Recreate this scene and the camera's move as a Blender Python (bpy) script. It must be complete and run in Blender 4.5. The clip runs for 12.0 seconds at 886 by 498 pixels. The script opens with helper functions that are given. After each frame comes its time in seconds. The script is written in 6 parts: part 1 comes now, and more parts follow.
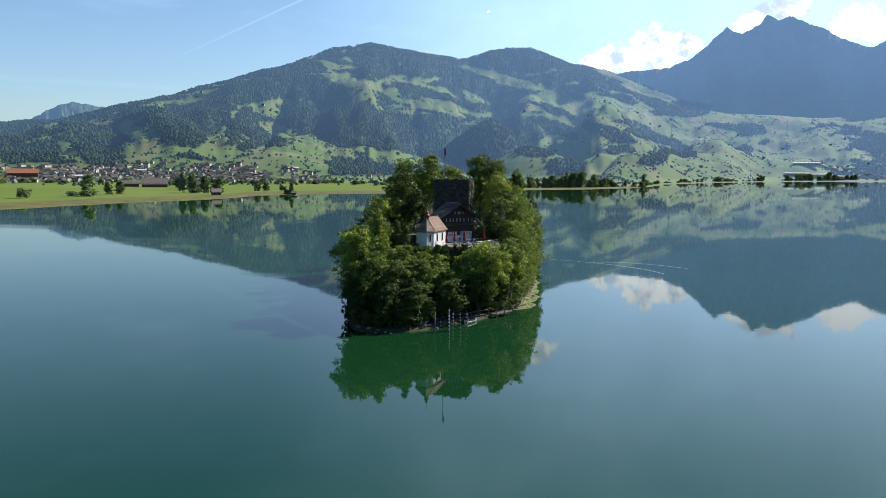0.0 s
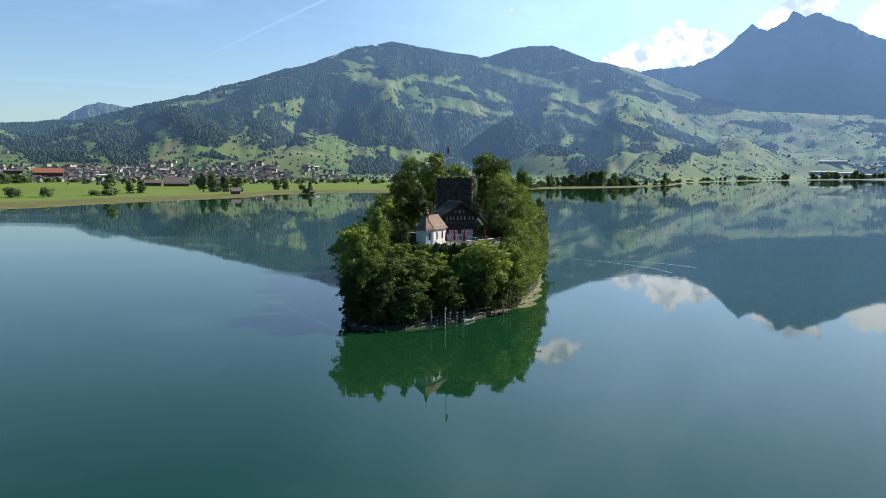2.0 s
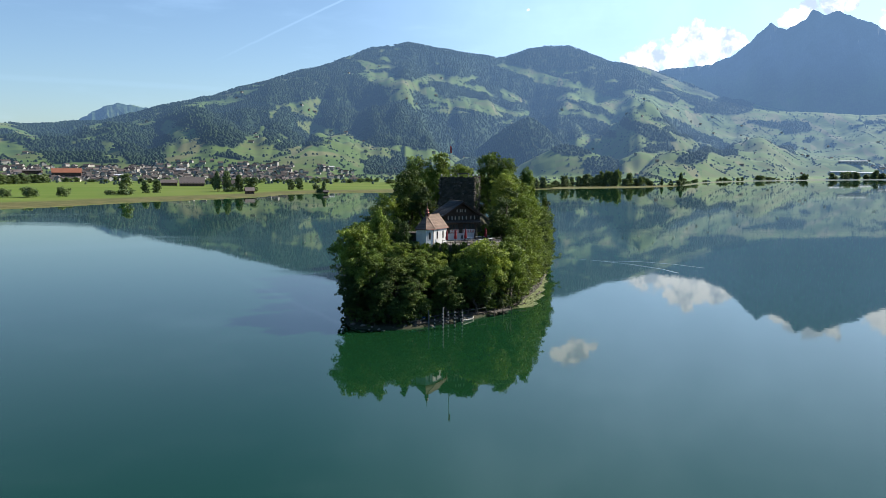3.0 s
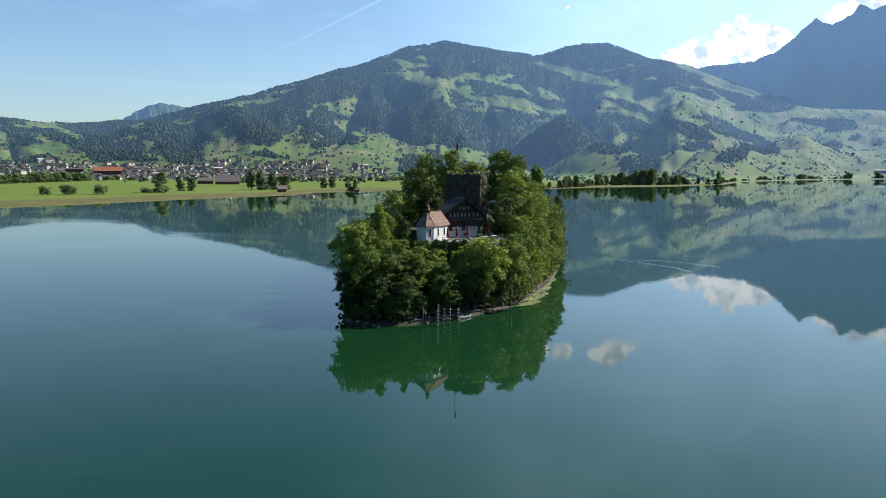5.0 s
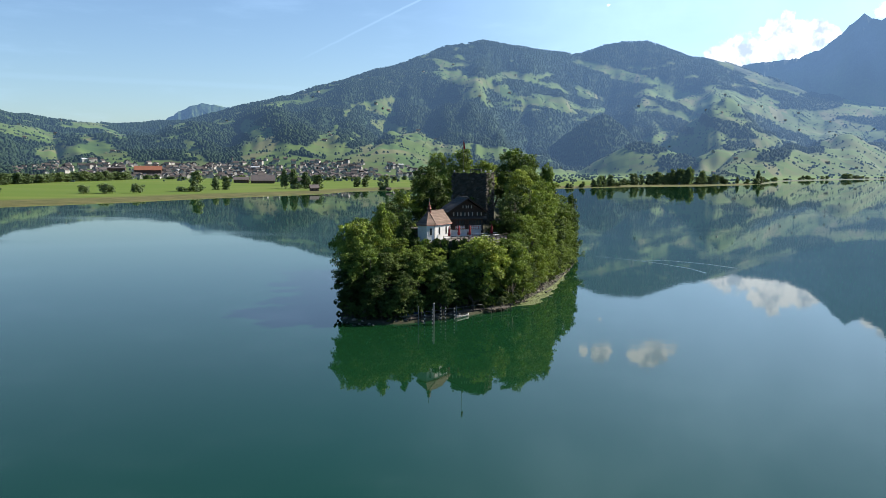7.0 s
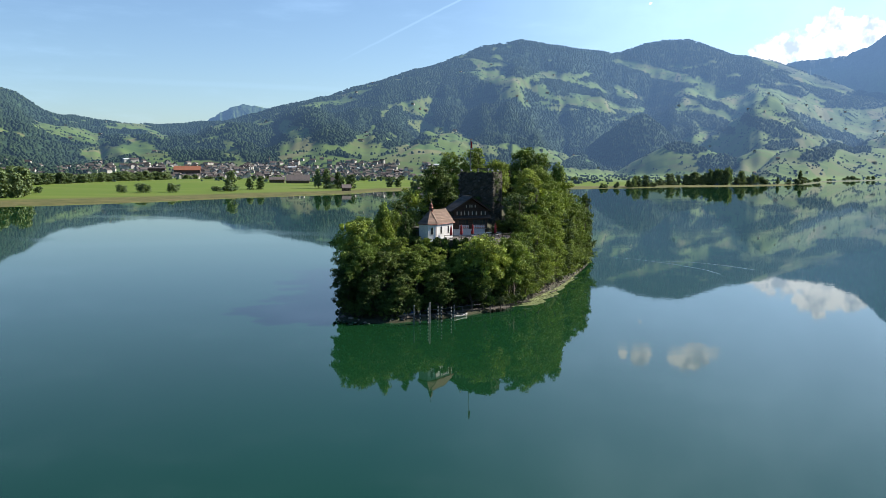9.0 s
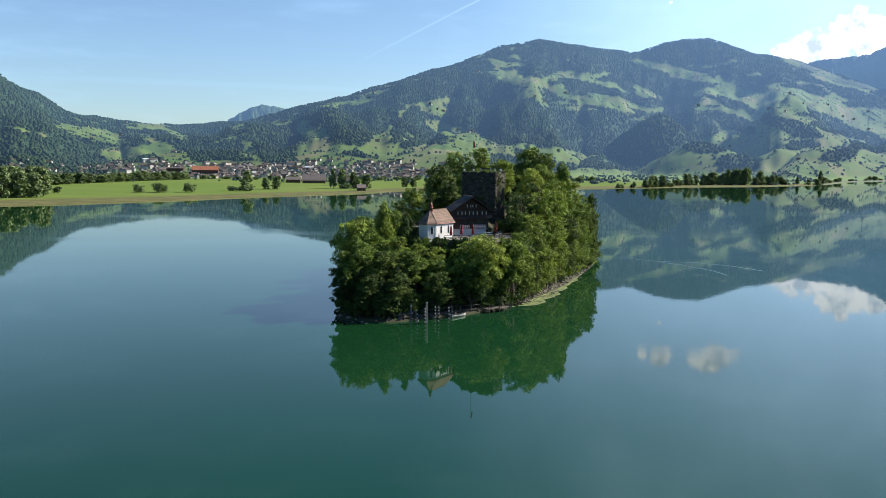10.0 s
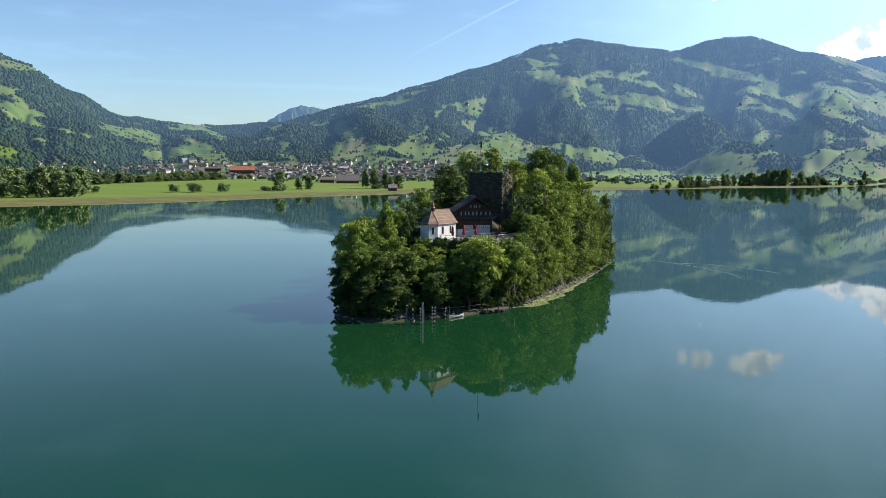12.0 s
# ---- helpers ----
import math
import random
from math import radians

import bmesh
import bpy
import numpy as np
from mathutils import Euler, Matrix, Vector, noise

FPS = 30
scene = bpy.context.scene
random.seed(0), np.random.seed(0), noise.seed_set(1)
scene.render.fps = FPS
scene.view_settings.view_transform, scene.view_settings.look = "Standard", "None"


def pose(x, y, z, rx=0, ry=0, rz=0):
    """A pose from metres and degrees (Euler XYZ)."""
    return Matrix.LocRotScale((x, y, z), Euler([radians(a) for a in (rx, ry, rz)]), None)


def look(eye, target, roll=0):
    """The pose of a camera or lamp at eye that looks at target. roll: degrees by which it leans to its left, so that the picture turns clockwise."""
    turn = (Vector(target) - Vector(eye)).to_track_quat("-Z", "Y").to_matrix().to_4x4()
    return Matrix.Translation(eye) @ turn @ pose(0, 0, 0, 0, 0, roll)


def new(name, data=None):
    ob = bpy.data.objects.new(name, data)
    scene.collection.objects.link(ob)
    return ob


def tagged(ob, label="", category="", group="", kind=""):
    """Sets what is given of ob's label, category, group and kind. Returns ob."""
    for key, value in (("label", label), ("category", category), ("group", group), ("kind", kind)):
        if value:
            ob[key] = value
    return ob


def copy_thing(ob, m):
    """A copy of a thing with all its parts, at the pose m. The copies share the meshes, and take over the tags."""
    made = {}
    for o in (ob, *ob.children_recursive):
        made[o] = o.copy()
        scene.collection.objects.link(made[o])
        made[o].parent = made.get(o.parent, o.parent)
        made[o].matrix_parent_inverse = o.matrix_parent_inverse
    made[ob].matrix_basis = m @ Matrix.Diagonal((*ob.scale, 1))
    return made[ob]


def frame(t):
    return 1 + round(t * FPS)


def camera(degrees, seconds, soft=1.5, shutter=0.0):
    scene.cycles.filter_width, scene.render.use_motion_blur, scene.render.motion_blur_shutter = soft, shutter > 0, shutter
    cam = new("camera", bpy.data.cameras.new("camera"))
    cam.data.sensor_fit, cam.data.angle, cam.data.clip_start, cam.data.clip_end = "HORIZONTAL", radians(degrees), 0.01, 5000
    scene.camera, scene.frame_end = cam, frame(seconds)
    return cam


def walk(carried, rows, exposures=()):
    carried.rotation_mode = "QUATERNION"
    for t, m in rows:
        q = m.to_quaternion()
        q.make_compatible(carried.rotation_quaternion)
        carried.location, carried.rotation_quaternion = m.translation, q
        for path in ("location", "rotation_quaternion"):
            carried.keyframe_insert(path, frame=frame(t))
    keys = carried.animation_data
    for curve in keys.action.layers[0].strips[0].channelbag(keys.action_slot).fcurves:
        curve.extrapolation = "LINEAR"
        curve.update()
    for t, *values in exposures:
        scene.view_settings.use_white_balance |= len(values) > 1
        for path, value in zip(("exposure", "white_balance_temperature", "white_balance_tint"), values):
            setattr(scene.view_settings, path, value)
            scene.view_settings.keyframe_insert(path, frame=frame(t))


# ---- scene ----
cam = camera(60.0, 12.0, soft=0.75)
PATH = [
    (0, (4.481, -1.033, 31.62), (4.417, 0.955, 31.411), 0.4),
    (0.5, (5.529, -0.951, 31.6), (5.453, 1.037, 31.39), 0.3),
    (1, (6.674, -0.848, 31.574), (6.585, 1.139, 31.364), 0.3),
    (1.5, (8.056, -0.727, 31.536), (7.95, 1.259, 31.325), 0.3),
    (2, (9.568, -0.578, 31.476), (9.446, 1.407, 31.264), 0.3),
    (2.5, (11.265, -0.379, 31.425), (11.123, 1.605, 31.213), 0.3),
    (3, (13.073, -0.137, 31.34), (12.909, 1.845, 31.128), 0.3),
    (5, (21.228, 1.002, 31.002), (20.967, 2.974, 30.786), 0.3),
    (5.5, (23.296, 1.302, 30.98), (23.011, 3.269, 30.763), 0.3),
    (6, (25.341, 1.639, 30.953), (25.031, 3.603, 30.736), 0.3),
    (6.5, (27.376, 2.03, 30.942), (27.04, 3.989, 30.724), 0.3),
    (7, (29.366, 2.483, 30.911), (29.007, 4.438, 30.693), 0.3),
    (9, (37.288, 4.677, 30.683), (36.831, 6.612, 30.465), 0.3),
    (9.5, (39.269, 5.244, 30.631), (38.788, 7.173, 30.413), 0.3),
    (10, (41.215, 5.846, 30.62), (40.712, 7.769, 30.402), 0.3),
    (10.5, (43.167, 6.482, 30.617), (42.639, 8.398, 30.399), 0.3),
    (11, (45.098, 7.109, 30.619), (44.547, 9.019, 30.401), 0.3),
    (11.5, (47.017, 7.726, 30.647), (46.443, 9.63, 30.429), 0.3),
    (12, (48.909, 8.344, 30.659), (48.311, 10.24, 30.441), 0.3),
]
walk(cam, [(t, look(eye, target, roll)) for t, eye, target, roll in PATH], [(0, 0.98), (3, 0.97), (6, 0.99), (9, 1.04), (12, 1.09)])

# ---- sun and sky ----
SUN_AZ, SUN_EL = 54.0, 35.0          # degrees right of +Y, degrees up


def heading(az, el):
    a, e = radians(az), radians(el)
    return Vector((math.sin(a) * math.cos(e), math.cos(a) * math.cos(e), math.sin(e)))


sun_data = bpy.data.lights.new("sun", "SUN")
sun_data.energy, sun_data.angle, sun_data.color = 4.9, radians(0.53), (1.0, 0.93, 0.82)
sun = new("sun", sun_data)
sun.matrix_world = look((0, 0, 200), Vector((0, 0, 200)) - heading(SUN_AZ, SUN_EL))


class Nodes:
    """A small writer of node trees."""

    def __init__(self, tree):
        self.tree = tree
        tree.nodes.clear()

    def add(self, kind, operation="", data_type="", blend_type="", interpolation_type="", feature=""):
        n = self.tree.nodes.new(kind)
        if operation:
            n.operation = operation
        if data_type:
            n.data_type = data_type
        if blend_type:
            n.blend_type = blend_type
        if interpolation_type:
            n.interpolation_type = interpolation_type
        if feature:
            n.feature = feature
        return n

    def wire(self, a, b):
        self.tree.links.new(a, b)
        return b

    def put(self, socket, value):
        if isinstance(value, bpy.types.NodeSocket):
            self.tree.links.new(value, socket)
        else:
            socket.default_value = value

    def math(self, op, a, b=0.0, c=0.0):
        n = self.add("ShaderNodeMath", operation=op)
        for s, v in zip(n.inputs, (a, b, c)):
            self.put(s, v)
        return n.outputs[0]

    def vmath(self, op, a, b=(0, 0, 0), scale=None):
        n = self.add("ShaderNodeVectorMath", operation=op)
        self.put(n.inputs[0], a)
        if op != "SCALE":
            self.put(n.inputs[1], b)
        else:
            self.put(n.inputs["Scale"], scale)
        return n.outputs["Value"] if op in ("DOT_PRODUCT", "LENGTH") else n.outputs["Vector"]

    def ramp(self, v, lo, hi, a=0.0, b=1.0, smooth=True):
        n = self.add("ShaderNodeMapRange", interpolation_type="SMOOTHSTEP" if smooth else "LINEAR")
        for s, x in zip(n.inputs, (v, lo, hi, a, b)):
            self.put(s, x)
        return n.outputs[0]

    def noise(self, vec, scale, detail=4.0, rough=0.55, stretch=None):
        if stretch:
            m = self.add("ShaderNodeMapping")
            self.put(m.inputs["Vector"], vec)
            m.inputs["Scale"].default_value = stretch
            vec = m.outputs[0]
        n = self.add("ShaderNodeTexNoise")
        self.put(n.inputs["Vector"], vec)
        n.inputs["Scale"].default_value, n.inputs["Detail"].default_value, n.inputs["Roughness"].default_value = scale, detail, rough
        return n.outputs["Fac"]

    def mix(self, fac, a, b, blend="MIX"):
        n = self.add("ShaderNodeMix", data_type="RGBA", blend_type=blend)
        self.put(n.inputs[0], fac)
        self.put(n.inputs[6], (*a, 1) if isinstance(a, tuple) and len(a) == 3 else a)
        self.put(n.inputs[7], (*b, 1) if isinstance(b, tuple) and len(b) == 3 else b)
        return n.outputs[2]


world = bpy.data.worlds.new("sky")
scene.world = world
world.use_nodes = True
w = Nodes(world.node_tree)
sky = w.add("ShaderNodeTexSky")
sky.sky_type, sky.sun_disc, sky.sun_elevation, sky.sun_rotation = "NISHITA", False, radians(SUN_EL), radians(SUN_AZ)
sky.altitude, sky.air_density, sky.dust_density, sky.ozone_density = 450, 1.0, 1.3, 2.2
gaze = w.add("ShaderNodeTexCoord").outputs["Generated"]
swirl = w.add("ShaderNodeTexNoise")
w.put(swirl.inputs["Vector"], gaze)
swirl.inputs["Scale"].default_value, swirl.inputs["Detail"].default_value, swirl.inputs["Roughness"].default_value = 26, 6, 0.62
warped = w.vmath("NORMALIZE", w.vmath("ADD", gaze, w.vmath("SCALE", w.vmath("SUBTRACT", swirl.outputs["Color"], (0.5, 0.5, 0.5)), scale=0.022)))
# cumulus heads: azimuth, elevation, radius in degrees
CUMULUS = [(9.9, 7.6, 1.3), (11.6, 7.8, 1.2), (12.4, 8.9, 0.85), (13.0, 9.4, 0.7), (13.6, 8.2, 1.4), (14.9, 8.5, 0.95), (15.8, 8.5, 0.6), (8.6, 7.6, 0.7), (19.1, 9.8, 0.7), (20.0, 10.3, 0.7), (21.4, 10.6, 0.8),
           (22.5, 10.6, 0.6), (23.0, 11.1, 0.3), (25.1, 9.3, 0.9), (26.0, 9.4, 1.1), (27.0, 9.0, 0.8), (31.0, 10.0, 1.6), (38.0, 13.0, 1.8), (4.9, 13.6, 0.95), (5.7, 13.3, 0.7), (4.3, 13.7, 0.7)]
CUMULUS += [(6.6, 13.0, 0.4), (1.4, 13.8, 0.7), (1.8, 13.4, 0.5), (0.1, 13.6, 0.4), (1.4, 11.1, 0.10)]
cover = None
for a, e, rad in CUMULUS:
    d = w.vmath("DOT_PRODUCT", warped, tuple(heading(a, e)))
    m = w.ramp(d, math.cos(radians(rad * 1.45)), math.cos(radians(rad * 0.4)))
    cover = m if cover is None else w.math("MAXIMUM", cover, m)
# thin veils, thicker towards the sun, and two old contrails
veil = w.math("MULTIPLY", w.ramp(w.noise(gaze, 5.0, 5, 0.6, (1, 1, 5)), 0.5, 0.8), 0.10)
mist = w.ramp(w.vmath("DOT_PRODUCT", gaze, tuple(heading(20, 27))), math.cos(radians(36)), math.cos(radians(4)))
veil = w.math("ADD", veil, w.math("MULTIPLY", mist, w.ramp(w.noise(gaze, 7.0, 5, 0.6), 0.3, 0.75, 0.40, 0.66)))
for a, b, wide, amount, faint in (((-21.4, 7.1), (-10.0, 12.75), 0.0011, 0.21, 0.05), ((-6.5, 12.25), (6.3, 8.7), 0.0024, 0.3, 0.5), ((-12.4, 10.85), (-10.7, 11.2), 0.003, 0.14, 1.0), ((-4.0, 15.6), (26.0, 26.0), 0.0036, 0.22, 0.9),
                                  ((-43.0, 5.5), (-20.0, 5.4), 0.0030, 0.035, 0.8)):
    p, q = heading(*a), heading(*b)
    across = p.cross(q).normalized()
    mid = (p + q).normalized()
    course = (q - p).normalized()
    line = w.ramp(w.math("ABSOLUTE", w.vmath("DOT_PRODUCT", w.vmath("ADD", gaze, w.vmath("SCALE", w.vmath("SUBTRACT", swirl.outputs["Color"], (0.5, 0.5, 0.5)), scale=0.003)), tuple(across))), wide * 1.8, wide * 0.2)
    along = w.ramp(w.vmath("DOT_PRODUCT", gaze, tuple(mid)), mid.dot(p) - 0.0015, mid.dot(p) + 0.004)
    along = w.math("MULTIPLY", along, w.ramp(w.vmath("DOT_PRODUCT", gaze, tuple(course)), course.dot(p), course.dot(q), faint, 1.0, False))
    veil = w.math("MAXIMUM", veil, w.math("MULTIPLY", w.math("MULTIPLY", line, along), amount))
billow = w.noise(gaze, 85, 7, 0.66)
cover = w.math("MULTIPLY", w.ramp(w.math("ADD", cover, w.math("MULTIPLY", w.math("SUBTRACT", billow, 0.5), 2.1)), 0.36, 0.85), w.ramp(cover, 0.0, 0.2))
cloud_white = w.mix(w.ramp(w.noise(warped, 30, 4, 0.6), 0.46, 0.62), (8.6, 9.1, 9.8), (4.6, 5.6, 7.2))
rise = w.add("ShaderNodeSeparateXYZ")
w.wire(gaze, rise.inputs[0])
deep = w.mix(w.ramp(rise.outputs[2], 0.21, 0.46), (0.88, 1.0, 1.10), (0.40, 0.76, 1.06))
tint = w.mix(1.0, sky.outputs[0], deep, "MULTIPLY")
shade = w.mix(veil, tint, (6.2, 9.2, 13.3))
shade = w.mix(cover, shade, cloud_white)
back = w.add("ShaderNodeBackground")
w.put(back.inputs["Color"], shade)
back.inputs["Strength"].default_value = 0.074
w.wire(back.outputs[0], w.add("ShaderNodeOutputWorld").inputs[0])


# ---- materials ----
def material(name, base, second=None, rough=0.8, scale=1.0, fine=8.0, bump=0.0, bump_scale=6.0, metal=0.0, spread=0.0, spec=0.3, stretch=None, where="Object", extra=None):
    """Two-scale noise between two colours, fine relief, and a random shade from piece to piece."""
    m = bpy.data.materials.new(name)
    m.use_nodes = True
    n = Nodes(m.node_tree)
    out, bsdf = n.add("ShaderNodeOutputMaterial"), n.add("ShaderNodeBsdfPrincipled")
    vec = n.add("ShaderNodeTexCoord").outputs["Object"] if where == "Object" else n.add("ShaderNodeNewGeometry").outputs["Position"]
    second = second or tuple(0.6 * c for c in base)
    coarse = n.ramp(n.noise(vec, scale, 5, 0.6, stretch), 0.3, 0.7)
    col = n.mix(coarse, base, second)
    grain = n.noise(vec, fine, 6, 0.65, stretch)
    col = n.mix(n.ramp(grain, 0.3, 0.75, 0.0, 0.55), col, tuple(0.55 * c for c in base))
    if spread:
        ri = n.add("ShaderNodeObjectInfo").outputs["Random"]
        hsv = n.add("ShaderNodeHueSaturation")
        n.put(hsv.inputs["Color"], col)
        n.put(hsv.inputs["Value"], n.ramp(ri, 0, 1, 1 - spread, 1 + spread, False))
        col = hsv.outputs[0]
    n.put(bsdf.inputs["Base Color"], col)
    n.put(bsdf.inputs["Roughness"], n.ramp(grain, 0.2, 0.8, rough - 0.1, min(1.0, rough + 0.1)))
    bsdf.inputs["Metallic"].default_value, bsdf.inputs["Specular IOR Level"].default_value = metal, spec
    if bump:
        b = n.add("ShaderNodeBump")
        b.inputs["Strength"].default_value, b.inputs["Distance"].default_value = 0.8, bump
        n.put(b.inputs["Height"], n.noise(vec, bump_scale, 6, 0.65, stretch))
        n.wire(b.outputs[0], bsdf.inputs["Normal"])
    n.wire(bsdf.outputs[0], out.inputs[0])
    return m


def leaf_material(name, low, high, through_light=0.35):
    """Foliage: each leaf its own tone, whole trees a little apart, some light let through."""
    m = bpy.data.materials.new(name)
    m.use_nodes = True
    n = Nodes(m.node_tree)
    out, bsdf, thin = n.add("ShaderNodeOutputMaterial"), n.add("ShaderNodeBsdfPrincipled"), n.add("ShaderNodeBsdfTranslucent")
    each = n.add("ShaderNodeNewGeometry").outputs["Random Per Island"]
    vec = n.add("ShaderNodeTexCoord").outputs["Object"]
    col = n.mix(each, low, high)
    col = n.mix(n.ramp(n.noise(vec, 0.35, 3), 0.35, 0.7), col, tuple(1.25 * c for c in high))
    hsv = n.add("ShaderNodeHueSaturation")
    ri = n.add("ShaderNodeObjectInfo").outputs["Random"]
    n.put(hsv.inputs["Color"], col)
    n.put(hsv.inputs["Value"], n.ramp(ri, 0, 1, 0.62, 1.3, False))
    n.put(hsv.inputs["Hue"], n.ramp(ri, 0, 1, 0.515, 0.485, False))
    n.put(bsdf.inputs["Base Color"], hsv.outputs[0])
    bsdf.inputs["Roughness"].default_value, bsdf.inputs["Specular IOR Level"].default_value = 0.6, 0.12
    n.put(thin.inputs[0], n.mix(1.0, hsv.outputs[0], (1.2, 1.25, 0.5), "MULTIPLY"))
    mx = n.add("ShaderNodeMixShader")
    mx.inputs[0].default_value = through_light
    n.wire(bsdf.outputs[0], mx.inputs[1])
    n.wire(thin.outputs[0], mx.inputs[2])
    n.wire(mx.outputs[0], out.inputs[0])
    return m


HAZE = (0.145, 0.262, 0.475)             # haze colour, painted as emission on the far slopes and woods


def haze_emission(n, shader, out, reach=6800.0, amount=1.0):
    """Adds painted haze: a blue emission on far land and trees that grows with distance."""
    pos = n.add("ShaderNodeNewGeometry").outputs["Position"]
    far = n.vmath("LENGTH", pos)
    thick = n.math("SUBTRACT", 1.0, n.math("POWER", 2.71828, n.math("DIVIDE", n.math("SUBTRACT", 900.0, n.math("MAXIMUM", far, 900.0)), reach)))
    # past the first range the real mountains stand much farther off, so more haze
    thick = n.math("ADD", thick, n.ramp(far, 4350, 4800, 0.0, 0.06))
    # the painted haze is brighter towards the sun's side
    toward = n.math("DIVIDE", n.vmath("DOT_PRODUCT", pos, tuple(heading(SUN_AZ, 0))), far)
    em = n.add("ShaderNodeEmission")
    em.inputs["Color"].default_value = (*HAZE, 1)
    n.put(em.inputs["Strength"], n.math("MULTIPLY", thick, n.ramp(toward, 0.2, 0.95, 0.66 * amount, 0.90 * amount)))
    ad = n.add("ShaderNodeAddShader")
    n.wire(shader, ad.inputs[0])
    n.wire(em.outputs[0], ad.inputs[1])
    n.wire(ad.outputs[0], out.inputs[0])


def land_material(name, distant):
    m = bpy.data.materials.new(name)
    m.use_nodes = True
    n = Nodes(m.node_tree)
    out, bsdf = n.add("ShaderNodeOutputMaterial"), n.add("ShaderNodeBsdfPrincipled")
    pos = n.add("ShaderNodeNewGeometry").outputs["Position"]

    def layer(name):
        a = n.add("ShaderNodeAttribute")
        a.attribute_name = name
        return a.outputs["Fac"]

    big = n.ramp(n.noise(pos, 0.006, 4), 0.35, 0.68)
    meadow = n.mix(big, (0.054, 0.080, 0.016), (0.080, 0.093, 0.026))
    # parcels of different crops and cuts
    lot = n.add("ShaderNodeTexVoronoi", feature="F1")
    lay = n.add("ShaderNodeMapping")
    n.put(lay.inputs["Vector"], pos)
    lay.inputs["Scale"].default_value, lay.inputs["Rotation"].default_value = (1.0, 0.45, 0.6), (0, 0, 0.5)
    n.wire(lay.outputs[0], lot.inputs["Vector"])
    lot.inputs["Scale"].default_value = 0.011
    tone = n.add("ShaderNodeSeparateColor")
    n.wire(lot.outputs["Color"], tone.inputs[0])
    meadow = n.mix(n.math("MULTIPLY", tone.outputs[0], 0.75), meadow, (0.090, 0.100, 0.029))
    meadow = n.mix(n.ramp(tone.outputs[1], 0.45, 0.9, 0.0, 0.85), meadow, (0.042, 0.078, 0.016))
    # mown strips and paths
    meadow = n.mix(n.ramp(n.noise(pos, 0.02, 3, 0.5, (0.25, 1.0, 0.3)), 0.46, 0.56), meadow, (0.070, 0.104, 0.020))
    meadow = n.mix(n.ramp(n.noise(pos, 0.012, 2, 0.5, (1.0, 0.3, 0.3)), 0.6, 0.66), meadow, (0.110, 0.108, 0.042))
    meadow = n.mix(n.ramp(n.noise(pos, 0.35, 5, 0.7), 0.4, 0.8, 0.0, 0.4), meadow, (0.055, 0.10, 0.02))
    # the valley floor is manured hay land, greener than the slopes
    height = n.add("ShaderNodeSeparateXYZ")
    n.wire(pos, height.inputs[0])
    lush = n.mix(n.ramp(n.noise(pos, 0.015, 3, 0.5, (0.3, 1.0, 0.3)), 0.42, 0.58), (0.098, 0.145, 0.022), (0.128, 0.162, 0.034))
    lush = n.mix(n.math("MULTIPLY", tone.outputs[0], 0.5), lush, (0.085, 0.14, 0.022))
    meadow = n.mix(n.ramp(height.outputs[2], 5.0, 14.0, 0.85, 0.0), meadow, lush)
    woods = n.mix(n.ramp(n.noise(pos, 0.05, 4), 0.35, 0.7), (0.012, 0.026, 0.011), (0.03, 0.054, 0.019))
    col = n.mix(layer("forest"), meadow, woods)
    rock = n.mix(n.ramp(n.noise(pos, 0.012, 6, 0.7, (1, 1, 0.4)), 0.35, 0.7), (0.09, 0.10, 0.10), (0.035, 0.05, 0.035))
    col = n.mix(layer("rock"), col, rock)
    reed = n.mix(n.ramp(n.noise(pos, 0.06, 5, 0.7), 0.35, 0.65), (0.125, 0.112, 0.045), (0.07, 0.075, 0.026))
    col = n.mix(layer("reed"), col, reed)
    n.put(bsdf.inputs["Base Color"], col)
    bsdf.inputs["Roughness"].default_value, bsdf.inputs["Specular IOR Level"].default_value = 0.95, 0.1
    # far land only: haze painted in as emission
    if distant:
        haze_emission(n, bsdf.outputs[0], out)
    else:
        n.wire(bsdf.outputs[0], out.inputs[0])
    return m


def far_leaf_material(name, low, high, distant=True):
    m = bpy.data.materials.new(name)
    m.use_nodes = True
    n = Nodes(m.node_tree)
    out, bsdf = n.add("ShaderNodeOutputMaterial"), n.add("ShaderNodeBsdfPrincipled")
    each = n.add("ShaderNodeNewGeometry").outputs["Random Per Island"]
    pos = n.add("ShaderNodeNewGeometry").outputs["Position"]
    col = n.mix(n.math("MULTIPLY", each, n.ramp(n.noise(pos, 0.01, 3), 0.3, 0.7, 0.4, 1.0)), low, high)
    col = n.mix(n.ramp(n.noise(pos, 0.4, 4, 0.7), 0.45, 0.75, 0.0, 0.4), col, tuple(0.5 * c for c in low))
    n.put(bsdf.inputs["Base Color"], col)
    bsdf.inputs["Roughness"].default_value, bsdf.inputs["Specular IOR Level"].default_value = 0.9, 0.1
    # far crowns only: the same painted haze as emission
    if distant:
        haze_emission(n, bsdf.outputs[0], out)
    else:
        n.wire(bsdf.outputs[0], out.inputs[0])
    return m


